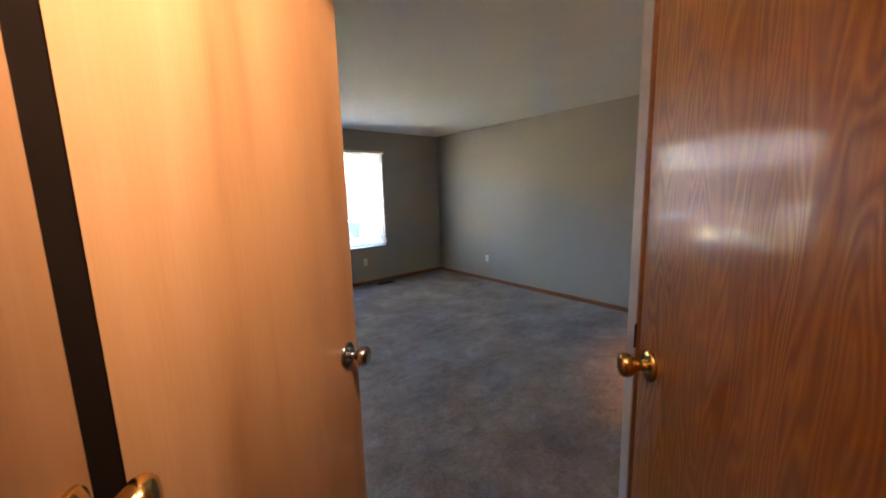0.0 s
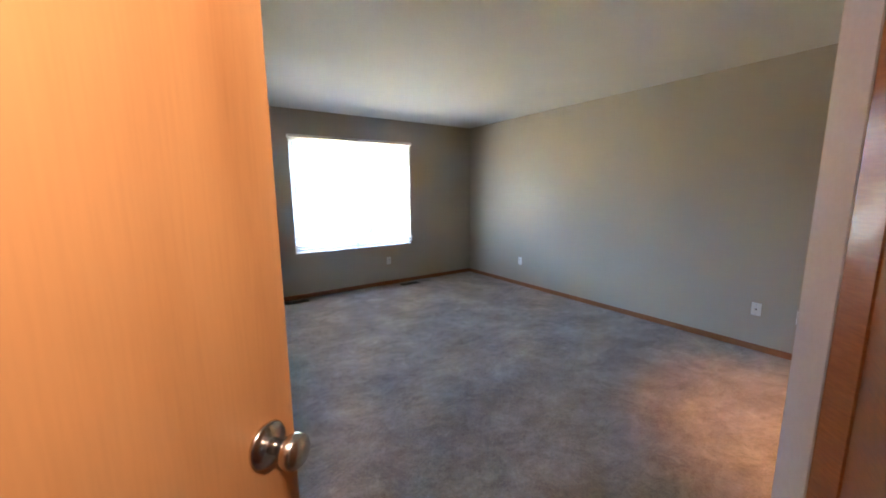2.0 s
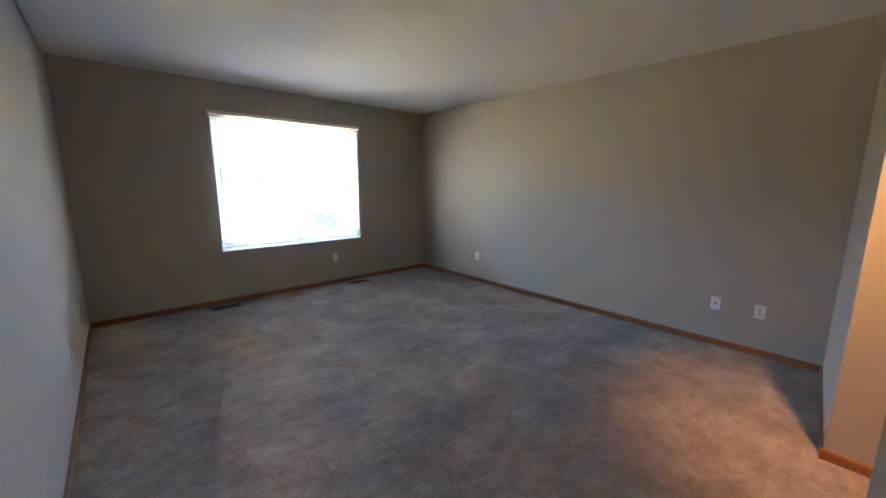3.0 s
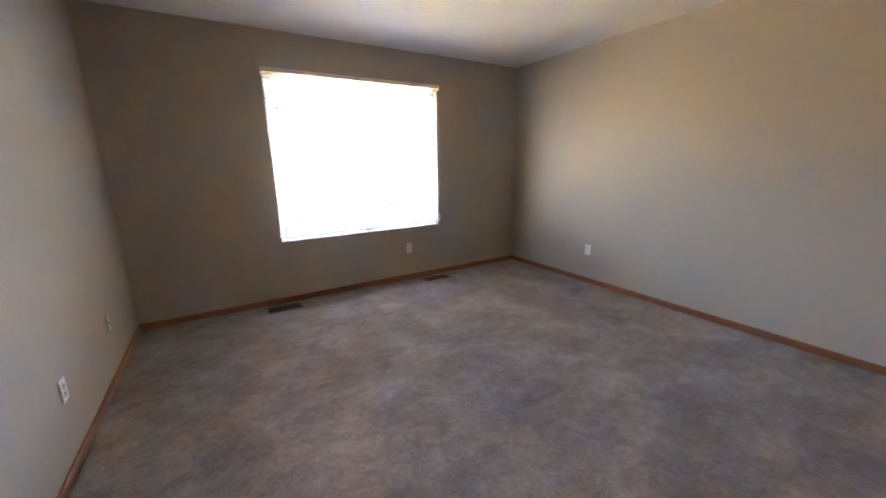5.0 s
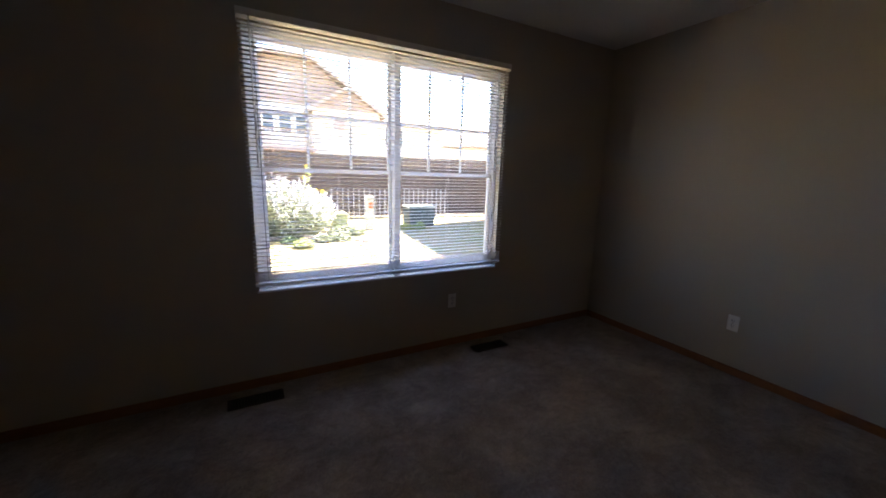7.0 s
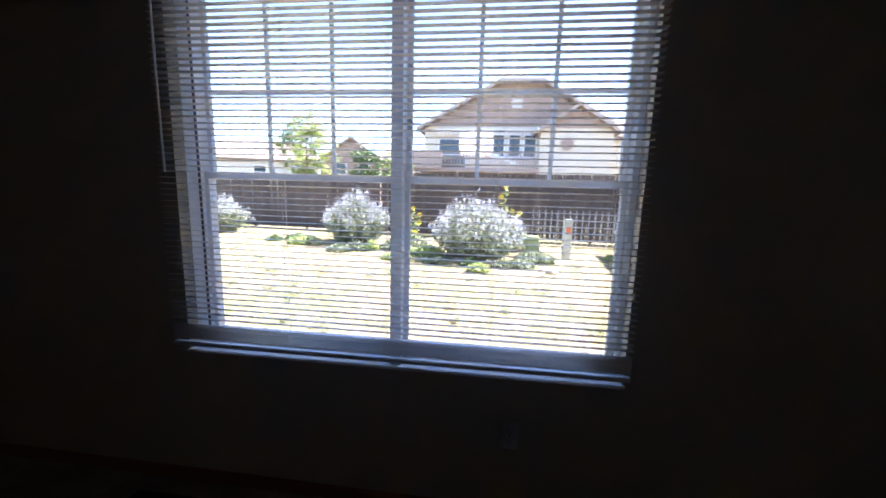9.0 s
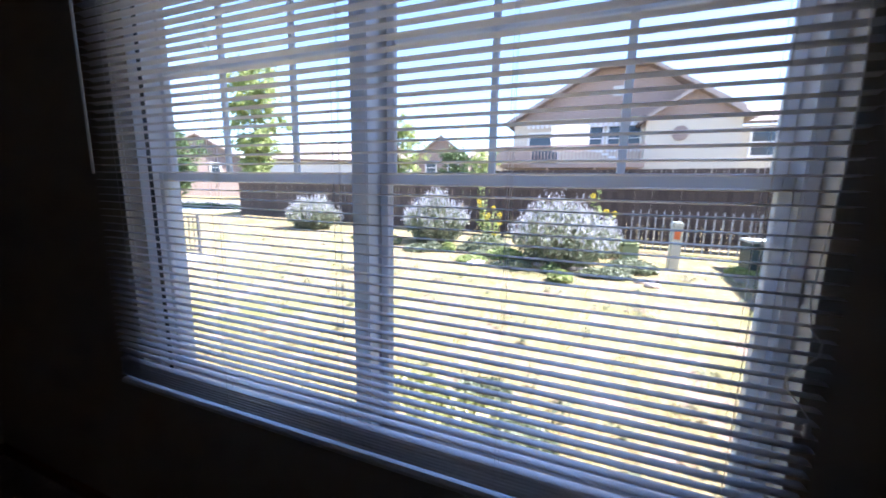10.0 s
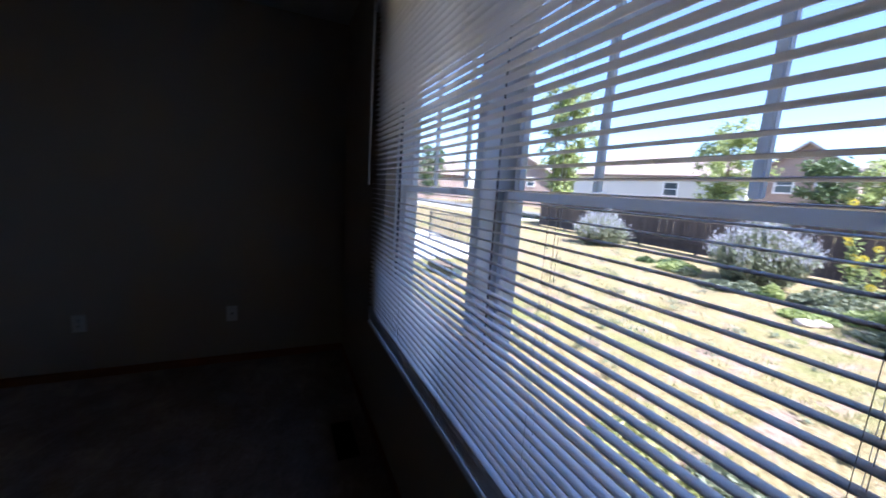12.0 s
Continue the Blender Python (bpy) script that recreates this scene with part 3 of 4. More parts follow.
pts += [(bl - 0.045 + 0.018 * math.sin(i * 1.1), -0.036, -1.02 - 0.02 * i) for i in range(8)]
tube(bm, pts, 0.0012, 0.0012, 5)
part("lift_cord", bm, CORD, blind, "white lift cord")
bm = bmesh.new()
lathe(bm, [(0.002, 0), (0.0045, -0.006), (0.005, -0.02), (0.003, -0.024)], 12, Matrix.Translation((bl - 0.045 + 0.018 * math.sin(7.7), -0.036, -1.165)))
part("tassel", bm, PLATE, blind, "white plastic cord tassel")

# ---- outlets, jacks and floor registers ----
def outlet(name, at, turn, label, kind="duplex"):
    d = thing(name, at, label, "outlet" if kind == "duplex" else "wall jack", "wall outlets", turn=turn)
    bm = bmesh.new()
    box(bm, -0.035, -0.006, -0.057, 0.035, 0, 0.057)
    part("plate", bm, PLATE, d, bevel=0.0025)
    if kind == "duplex":
        for z in (-0.0195, 0.0195):
            bm = bmesh.new()
            lathe(bm, [(0.0165, 0), (0.0165, 0.0022), (0.015, 0.003)], 20, Matrix.Translation((0, -0.0055, z)) @ pose(0, 0, 0, 90))
            part("socket", bm, WHITE, d)
            boxes("socket_slot", [(-0.0075, -0.0095, z - 0.002, -0.005, -0.0083, z + 0.008), (0.005, -0.0095, z - 0.002, 0.0075, -0.0083, z + 0.007), (-0.002, -0.0095, z - 0.011, 0.002, -0.0083, z - 0.007)], SLOT, d)
        boxes("screw", [(-0.002, -0.0072, -0.002, 0.002, -0.0058, 0.002)], NICKEL, d)
    else:
        boxes("jack", [(-0.006, -0.0085, -0.006, 0.006, -0.0058, 0.006)], SLOT, d)
        for z in (-0.042, 0.042):
            boxes("screw", [(-0.002, -0.0072, z - 0.002, 0.002, -0.0058, z + 0.002)], NICKEL, d)
    return d


o = outlet("outlet", (-1.60, 0, 0.325), 0, "white duplex outlet on the beige wall under the window")
for at, turn, lab in (((0, -1.24, 0.325), -90, "white duplex outlet low on the long beige wall"), ((0, -4.39, 0.322), -90, "white duplex outlet beside a jack plate low on the long wall"), ((W, -1.63, 0.322), 90, "white duplex outlet low on the short beige wall")):
    c = copy_thing(o, pose(*at, 0, 0, turn))
    c["label"] = lab
j = outlet("wall_jack", (0, -4.09, 0.325), -90, "white jack plate beside an outlet low on the long wall", "jack")
c = copy_thing(j, pose(W, -0.785, 0.322, 0, 0, 90))
c["label"] = "white jack plate low on the beige wall near the corner"


def register(at, label):
    d = thing("floor_register", at, label, "floor vent", "floor vents")
    boxes("vent_frame", [(-0.15, -0.055, 0, 0.15, -0.045, 0.006), (-0.15, 0.045, 0, 0.15, 0.055, 0.006), (-0.15, -0.045, 0, -0.135, 0.045, 0.006), (0.135, -0.045, 0, 0.15, 0.045, 0.006)], REGISTER, d, bevel=0.001)
    boxes("vent_well", [(-0.135, -0.045, -0.002, 0.135, 0.045, 0.0012)], SLOT, d)
    for i in range(17):
        x = -0.128 + i * 0.016
        boxes("vent_louver", [(x - 0.0028, -0.045, 0.0012, x + 0.0028, 0.045, 0.0048)], REGISTER, d)
    return d


r1 = register((-3.02, -0.155, FZ), "brown metal floor register in the carpet under the window")
copy_thing(r1, pose(-1.33, -0.165, FZ))

# ---- outdoors ----
G = -0.35
struct(boxes("ground", [(-400, 0.16, G - 0.3, 400, 700, G)], LAWN), "dry patchy yellow lawn with bare soil")
struct(boxes("path", [(-60, 14.0, G, -21.5, 16.4, G + 0.03)], CONCRETE), "pale concrete sidewalk beyond the lawn")
struct(boxes("road", [(-90, 17.4, G, -26, 24.0, G + 0.012)], ASPHALT), "grey asphalt road in the distance")
struct(boxes("patio", [(-15, 0.9, G, -9.3, 5.0, G + 0.03)], CONCRETE), "sunlit pale concrete patio slab")


low_row = []


def board_fence(name, a, b, top, label, step=0.0, w=0.138, rails=True, cap=True):
    """A close-boarded fence from a to b; step: how much its top rises from end to end."""
    length = math.dist(a, b)
    f = thing(name, (a[0], a[1], G), label, "fence", turn=math.degrees(math.atan2(b[1] - a[1], b[0] - a[0])))
    n = int(length / (w + 0.011))
    rnd = random.Random(int(length * 10))
    hgt = top - G
    me = None
    bm = bmesh.new()
    box(bm, 0, -0.01, 0.03, w, 0.01, 1.0)
    me = finish(bm, "board", FENCE)
    for i in range(n):
        ob = new("board", me)
        ob.parent = f
        ob.matrix_basis = Matrix.Translation((i * (w + 0.011), rnd.uniform(-0.003, 0.003), 0)) @ pose(0, 0, 0, rnd.uniform(-0.3, 0.3), rnd.uniform(-0.4, 0.4)) @ Matrix.Diagonal((1, 1, hgt + step * i / n + rnd.uniform(-0.012, 0.012), 1))
    p = int(length / 2.4) + 1
    for i in range(p):
        x = min(i * 2.4, length - 0.05)
        boxes("post", [(x - 0.045, 0.012, 0, x + 0.045, 0.10, hgt + step * x / length + 0.01)], FENCE, f)
    for z in (0.3, hgt - 0.25):
        boxes("rail", [(0, -0.05, z, length, -0.0105, z + 0.085)], FENCE, f)
    return f


board_fence("garden_fence", (-18.6, 13.6), (-0.6, 11.9), 1.52, "tall weathered dark brown cedar board fence along the lawn", 0.12)
board_fence("garden_fence", (-0.6, 11.9), (9.5, 10.9), 1.62, "tall dark cedar board fence behind the picket fence", 0.05)
for k in range(9):
    x = -31 + k * 1.25
    low_row.append((x, 16.9 + 0.2 * math.sin(k * 2.1)))
board_fence("side_fence", (-20.5, 17.0), (-18.6, 13.7), 1.38, "short return run of the dark cedar fence at the corner")


board_fence("garden_fence", (-7.0, 20.55), (14.5, 18.2), 2.35, "weathered brown board fence of the neighbouring garden behind the first", 0.1)


def picket_fence(at, n, label):
    f = thing("picket_fence", at, label, "fence", turn=-3.0)
    bm = bmesh.new()
    box(bm, -0.012, -0.012, 0.06, 0.012, 0.012, 1.08)
    tip = [bm.verts.new(v) for v in ((-0.02, -0.012, 1.08), (0.02, -0.012, 1.08), (0.02, 0.012, 1.08), (-0.02, 0.012, 1.08))]
    top = bm.verts.new((0, 0, 1.18))
    bm.faces.new(tip)
    for i in range(4):
        bm.faces.new((tip[i], tip[(i + 1) % 4], top))
    me = finish(bm, "picket", STEEL)
    for i in range(n):
        ob = new("picket", me)
        ob.parent = f
        ob.location = (i * 0.19, 0, 0)
    boxes("rail", [(0, 0.013, 0.2, n * 0.19, 0.03, 0.23)], FENCE, f)
    boxes("rail", [(0, 0.013, 0.92, n * 0.19, 0.03, 0.95)], FENCE, f)
    return f


picket_fence((-0.3, 10.7, G), 24, "low pale metal picket fence in front of dark boards")


def pedestal(at):
    d = thing("utility_pedestal", at, "pale grey telephone pedestal with an orange sticker on the lawn", "utility box", turn=8)
    bm = bmesh.new()
    box(bm, -0.1, -0.08, 0, 0.1, 0.08, 0.93)
    part("post_body", bm, PEDGREY, d, bevel=0.012)
    bm = bmesh.new()
    box(bm, -0.115, -0.095, 0.90, 0.115, 0.095, 1.03)
    part("cap", bm, PEDGREY, d, "rounded grey cap", bevel=0.03)
    boxes("sticker", [(-0.06, -0.085, 0.66, 0.06, -0.0805, 0.84)], ORANGE, d, "orange warning sticker")
    return d


pedestal((0.3, 8.3, G))
gb = thing("utility_box", (-0.56, 8.35, G), "short green utility box beside the pedestal", "utility box", turn=6)
bm = bmesh.new()
box(bm, -0.17, -0.15, 0, 0.17, 0.15, 0.46)
part("box_body", bm, PEDGREEN, gb, bevel=0.02)
bm = bmesh.new()
box(bm, -0.18, -0.16, 0.43, 0.18, 0.16, 0.56)
part("lid", bm, PEDGREEN, gb, "rounded green lid", bevel=0.045)
hb = thing("storage_bin", (2.2, 8.9, G), "dark plastic bin on the grass by the fence", "bin")
bm = bmesh.new()
box(bm, -0.45, -0.3, 0, 0.45, 0.3, 0.62)
part("bin_body", bm, DARKBIN, hb, bevel=0.03)
bm = bmesh.new()
box(bm, -0.48, -0.33, 0.62, 0.48, 0.33, 0.68)
part("lid", bm, PEDGREY, hb, "pale lid", bevel=0.015)


def patio_railing(a, b, label):
    length = math.dist(a, b)
    f = thing("patio_railing", (a[0], a[1], G + 0.03), label, "railing", turn=math.degrees(math.atan2(b[1] - a[1], b[0] - a[0])))
    for z in (0.1, 0.85):
        boxes("rail", [(0, -0.02, z, length, 0.02, z + 0.035)], RAILPAINT, f)
    n = int(length / 0.12)
    me = None
    bm = bmesh.new()
    box(bm, -0.008, -0.008, 0.1355, 0.008, 0.008, 0.8495)
    me = finish(bm, "baluster", RAILPAINT)
    for i in range(1, n):
        ob = new("baluster", me)
        ob.parent = f
        ob.location = (i * length / n, 0, 0)
    for x in (0, length):
        boxes("post", [(x - 0.025, -0.025, 0, x + 0.025, 0.025, 0.93)], RAILPAINT, f)
    return f


patio_railing((-12.6, 4.2), (-9.6, 4.9), "low grey metal railing at the end of the patio")


pl = thing("patio_planter", (-7.7, 2.55, G), "low dark planter box on the lawn by the patio", "planter", turn=15)
bm = bmesh.new()
box(bm, -0.4, -0.14, 0, 0.4, 0.14, 0.2)
part("planter_box", bm, DARKBIN, pl, bevel=0.015)
boxes("planter_soil", [(-0.37, -0.11, 0.2, 0.37, 0.11, 0.215)], BARK, pl)

# ---- plants ----
def leaves(bm, rnd, pts, size, flat=0.5):
    for p in pts:
        a = Vector((rnd.uniform(-1, 1), rnd.uniform(-1, 1), rnd.uniform(-1, 1) * flat)).normalized()
        b = a.orthogonal().normalized()
        b = Matrix.Rotation(rnd.uniform(0, 6.28), 3, a) @ b
        s = size * rnd.uniform(0.6, 1.3)
        q = [bm.verts.new(p - a * s), bm.verts.new(p + b * s * 0.45), bm.verts.new(p + a * s), bm.verts.new(p - b * s * 0.45)]
        bm.faces.new(q)


def quads(name, pts, rnd, size, material, parent, label="", flat=0.5, aspect=0.45, upright=0.0):
    """Many small leaves as one plain mesh."""
    vs, fs = [], []
    for p in pts:
        a = Vector((rnd.uniform(-1, 1), rnd.uniform(-1, 1), rnd.uniform(-1, 1) * flat + upright)).normalized()
        b = Matrix.Rotation(rnd.uniform(0, 6.28), 3, a) @ a.orthogonal().normalized()
        s = size * rnd.uniform(0.6, 1.35)
        k = len(vs)
        vs += [p - a * s, p + b * s * aspect, p + a * s, p - b * s * aspect]
        fs.append((k, k + 1, k + 2, k + 3))
    me = bpy.data.meshes.new(name)
    me.from_pydata([tuple(v) for v in vs], [], fs)
    me.materials.append(material)
    ob = new(name, me)
    ob.parent = parent
    return tagged(ob, label)


def sage_bush(name, at, rx, h, seed, label, stems=340, bloom=1.0):
    """A round shrub of many upright stems that end in pale flower spikes."""
    rnd = random.Random(seed)
    d = thing(name, at, label, "bush", "pale flowering shrubs")
    bm = bmesh.new()
    lv, fl = [], []
    for i in range(stems):
        a, r = rnd.uniform(0, math.tau), math.sqrt(rnd.random())
        lump = 1 + 0.28 * noise.noise(Vector((math.cos(a) * 1.6, math.sin(a) * 1.6, seed * 3.1))) 
        lean = r * rx * lump
        top = Vector((math.cos(a) * lean, math.sin(a) * lean * 0.9, h * (1.0 - 0.50 * r * r) * rnd.uniform(0.78, 1.06) * (1 + 0.25 * noise.noise(Vector((math.cos(a) * r * 2.2, math.sin(a) * r * 2.2, seed * 5.7))))))
        base = Vector((math.cos(a) * lean * 0.45, math.sin(a) * lean * 0.4, 0))
        mid = base.lerp(top, 0.55) + Vector((0, 0, -0.06 * r))
        if i % 2 == 0:
            tube(bm, [base, mid, top], 0.006, 0.0025, 3)
        for k in range(24):
            u = rnd.uniform(0.08, 0.95)
            p = base.lerp(mid, u / 0.55) if u < 0.55 else mid.lerp(top, (u - 0.55) / 0.45)
            lv.append(p + Vector((rnd.gauss(0, 0.05), rnd.gauss(0, 0.05), rnd.gauss(0, 0.04))))
        for k in range(int(7 * bloom)):
            u = rnd.uniform(0.84, 1.07)
            p = mid.lerp(top, (u - 0.55) / 0.45)
            fl.append(p + Vector((rnd.gauss(0, 0.022), rnd.gauss(0, 0.022), rnd.gauss(0, 0.03))))
    part("stem", bm, BARK, d, "thin brown stems", kind="stuff")
    quads("foliage", lv, rnd, 0.045, SAGE, d, "grey-green small leaves", upright=0.9)["kind"] = "stuff"
    quads("blossom", fl, rnd, 0.036, BLOOM, d, "pale lilac-white flower spikes", aspect=0.3, upright=2.2)["kind"] = "stuff"
    return d


sage_bush("sage_bush", (-2.0, 7.75, G), 1.28, 1.48, 1, "large round sage shrub with pale flower spikes beside the green box", 420)
sage_bush("sage_bush", (-5.75, 9.6, G), 1.12, 1.55, 2, "round sage shrub with pale blooms in front of the fence", 360)
sage_bush("sage_bush", (-11.3, 10.6, G), 1.1, 1.25, 3, "low pale shrub at the far end of the fence", 300, 1.2)


def low_plant(name, at, r, h, seed, label, mat):
    rnd = random.Random(seed)
    d = thing(name, at, label, "plant", "low garden plants")
    pts = []
    for i in range(900):
        a, q = rnd.uniform(0, math.tau), math.sqrt(rnd.random())
        pts.append(Vector((math.cos(a) * q * r, math.sin(a) * q * r, rnd.uniform(0.02, 1) * h * (1 - 0.6 * q))))
    quads("foliage", pts, rnd, 0.055, mat, d)["kind"] = "stuff"
    return d


for k, (x, y, r, h) in enumerate(((-4.0, 8.9, 0.6, 0.6), (-3.3, 8.0, 0.45, 0.3), (-0.55, 7.7, 0.5, 0.3), (-7.2, 9.0, 0.5, 0.28), (-1.0, 6.9, 0.35, 0.2), (-3.9, 7.2, 0.35, 0.16), (-0.9, 9.4, 0.5, 0.75))):
    low_plant("garden_plant", (x, y, G), r, h, 20 + k, "low leafy green plant in the garden bed", LEAF if k % 2 else SAGE)


for k, (x, y) in enumerate(low_row):
    low_plant("road_shrub", (x, y, G), 0.75, 0.45, 60 + k, "low dark shrub along the far sidewalk", DARKLEAF)


for k, (x, y, r, h) in enumerate(((-2.3, 1.5, 0.34, 0.1), (-1.9, 1.42, 0.28, 0.08), (-2.75, 1.75, 0.26, 0.08), (-2.2, 1.95, 0.2, 0.06))):
    low_plant("weed_clump", (x, y, G), r, h, 80 + k, "low sprawling weeds on the bare soil under the window", SAGE if k % 2 else GRASS)

rnd = random.Random(12)
for k in range(16):
    x, y = rnd.choice(((-6.8, 8.6), (-4.9, 8.4), (-3.6, 8.3), (-2.2, 6.6), (-0.7, 7.2), (-5.2, 8.0), (-8.6, 9.6), (1.9, 8.2)))
    low_plant("garden_plant", (x + rnd.uniform(-0.9, 0.9), y + rnd.uniform(-0.5, 0.5), G), rnd.uniform(0.16, 0.4), rnd.uniform(0.1, 0.32), 100 + k, "small leafy plant in the garden bed", (LEAF, SAGE, DARKLEAF, SAGE)[k % 4])


def stone(at, r0, seed):
    bm = bmesh.new()
    bmesh.ops.create_icosphere(bm, subdivisions=2, radius=r0)
    for v in bm.verts:
        v.co *= 1 + 0.35 * noise.noise(v.co * (2.2 / r0) + Vector((seed, 0, 0)))
        v.co.z *= 0.5
    ob = part("garden_stone", bm, STONE, None, "rounded tan garden stone on bare soil", smooth=True)
    ob["category"], ob["group"] = "stone", "garden stones"
    ob.location = at
    return ob


for k in range(14):
    a = k / 13
    stone((-3.9 + 3.6 * a + rnd.uniform(-0.15, 0.15), 6.85 + 0.55 * math.sin(a * 4) + rnd.uniform(-0.1, 0.1), G + 0.03), rnd.uniform(0.07, 0.15), k * 3.3)


def sunflower(at, h, seed, heads):
    rnd = random.Random(seed)
    d = thing("sunflower", at, "tall thin yellow-flowered stalk rising in front of the fence", "plant", "tall yellow flowers")
    bm = bmesh.new()
    pts, blooms = [], []
    tips = []
    for k in range(heads):
        hh = h * rnd.uniform(0.45, 1.0)
        bx = rnd.uniform(-0.14, 0.14)
        tip = Vector((bx * 2.2, rnd.uniform(-0.15, 0.15), hh))
        tube(bm, [(bx * 0.3, 0, 0), (bx, 0, hh * 0.5), tuple(tip)], 0.012, 0.005, 4)
        tips.append(tip)
        for i in range(26):
            u = rnd.uniform(0.1, 1)
            pts.append(Vector((bx * 2.0 * u + rnd.gauss(0, 0.05), rnd.gauss(0, 0.05), hh * u)))
    part("stalk", bm, DARKLEAF, d, "green stalks")
    quads("foliage", pts, rnd, 0.06, LEAF, d, "green leaves")["kind"] = "stuff"
    for tip in tips:
        bm = bmesh.new()
        for i in range(11):
            a = math.tau * i / 11
            c, s = math.cos(a), math.sin(a)
            q = [tip + Vector((c * 0.015, -0.02, s * 0.015)), tip + Vector((c * 0.05 - s * 0.014, -0.03, s * 0.05 + c * 0.014)), tip + Vector((c * 0.075, -0.02, s * 0.075)), tip + Vector((c * 0.05 + s * 0.014, -0.03, s * 0.05 - c * 0.014))]
            bm.faces.new([bm.verts.new(v) for v in q])
        part("flower_head", bm, YELLOW, d, "yellow flower head")
    return d


sunflower((-4.2, 9.5, G), 1.95, 41, 6)
sunflower((-1.1, 9.3, G), 1.9, 42, 5)
sunflower((-3.9, 9.0, G), 1.0, 43, 6)


def tree(name, at, h, crown_r, seed, label, low=0.12, leafcount=9000, mat=None, size=0.13, slim=0.75):
    """Tapered trunk, limbs, and a crown of small leaves in clumps on the limbs."""
    rnd = random.Random(seed)
    d = thing(name, at, label, "tree", "trees")
    bm = bmesh.new()
    tube(bm, [(0, 0, 0), (0.03, 0.02, h * 0.35), (-0.02, 0, h * 0.7), (0, 0, h * 0.97)], h * 0.017, h * 0.003, 8)
    pts = []
    nl = 34
    for i in range(nl):
        u = low + (0.97 - low) * (i + 0.5) / nl
        a = i * 2.4 + rnd.uniform(-0.4, 0.4)
        reach = crown_r * (math.sin(math.pi * min(1, (1.02 - u) / (1.0 - low))**slim) * 0.75 + 0.25 * (1 - u)) * rnd.uniform(0.6, 1.15) + 0.12
        p0 = Vector((0, 0, h * u * 0.94))
        p1 = p0 + Vector((math.cos(a) * reach, math.sin(a) * reach, reach * rnd.uniform(0.25, 0.7)))
        mid = p0.lerp(p1, 0.5) + Vector((0, 0, -0.05 * reach))
        tube(bm, [p0, mid, p1], h * 0.004, h * 0.0012, 4)
        for c in range(5):
            cc = p0.lerp(p1, rnd.uniform(0.25, 1.08)) + Vector((rnd.gauss(0, 0.13), rnd.gauss(0, 0.13), rnd.gauss(0, 0.1))) * crown_r
            s = crown_r * rnd.uniform(0.045, 0.12)
            for k in range(leafcount // (nl * 6)):
                pts.append(cc + Vector((rnd.gauss(0, s), rnd.gauss(0, s), rnd.gauss(0, s * 0.8))))
    part("trunk", bm, BARK, d, "brown trunk and limbs")
    quads("crown", pts, rnd, size, mat or LEAF, d, "bright green leaves in clumps")["kind"] = "stuff"
    return d


tree("tree", (-21.6, 17.6, G), 9.3, 2.0, 5, "tall slender young tree with bright green leaves beyond the fence", 0.2, 13000)
tree("tree", (-15.8, 26.0, G), 6.9, 2.2, 6, "small round bright green tree behind the fence", 0.2, 7000)
tree("tree", (-7.2, 20.0, G), 3.9, 1.0, 7, "small yellow-green tree by the neighbouring deck", 0.25, 2500, size=0.1)
tree("tree", (-44, 27.0, G), 7.2, 3.2, 8, "dark green tree near the far road", 0.12, 5000, DARKLEAF, 0.2)
tree("tree", (-58, 22.0, G), 8.5, 3.4, 9, "dark green tree near the far road", 0.12, 5000, DARKLEAF, 0.2)
tree("tree", (-12.6, 31.0, G), 5.2, 2.0, 10, "dark green tree between far houses", 0.15, 3500, DARKLEAF, 0.16)
tree("tree", (-37, 33.0, G), 5.2, 2.4, 11, "dark green tree beside a far house", 0.12, 3500, LEAF, 0.18)


# ---- the eave of the house itself ----
struct(boxes("eave", [(-9.0, 0.16, 2.75, 5.0, 0.75, 2.9), (-9.0, -8.0, 2.641, 5.0, 0.16, 5.2)], PALEWALL), "pale soffit and upper storey above the window")
struct(boxes("wall_outside", [(-9.0, 0.0, G, W - 0.121, 0.16, 2.64), (0.151, 0.0, G, 5.0, 0.16, 2.64)], STUCCO), "outer wall of the house beside the bedroom")

# Unseen block added to shade the lawn's east side and cover the eastern sky.
bm = bmesh.new()
prism(bm, [(5.6, 1.5), (6.8, 10.2), (14.0, 9.2), (13.0, 0.5)], G, 6.75)
struct(part("lawn_shade_block", bm, STUCCO), "plain cream block out of view, added to shade the lawn")

# ---- houses ----
def slab(bm, quad, t):
    """A sheet of thickness t over four corners."""
    q = [Vector(p) for p in quad]
    n = (q[1] - q[0]).cross(q[3] - q[0]).normalized() * t
    lo = [bm.verts.new(p) for p in q]
    hi = [bm.verts.new(p + n) for p in q]
    bm.faces.new(lo[::-1])
    bm.faces.new(hi)
    for i in range(4):
        bm.faces.new((lo[i], lo[(i + 1) % 4], hi[(i + 1) % 4], hi[i]))


def house_window(house, x, y, z, w, h):
    win = new("window")
    win.parent = house
    f = 0.12
    boxes("frame", [(x - w / 2 - f, y - 0.10, z - f, x - w / 2, y, z + h + f), (x + w / 2, y - 0.10, z - f, x + w / 2 + f, y, z + h + f), (x - w / 2, y - 0.10, z - f, x + w / 2, y, z), (x - w / 2, y - 0.10, z + h, x + w / 2, y, z + h + f), (x - 0.03, y - 0.08, z, x + 0.03, y - 0.01, z + h) if w > h else (x - w / 2, y - 0.08, z + h * 0.5 - 0.03, x + w / 2, y - 0.01, z + h * 0.5 + 0.03)], WHITE, win, "white window frame")
    boxes("pane", [(x - w / 2, y - 0.05, z, x + w / 2, y - 0.03, z + h)], DARKGLASS, win, "dark glass pane")


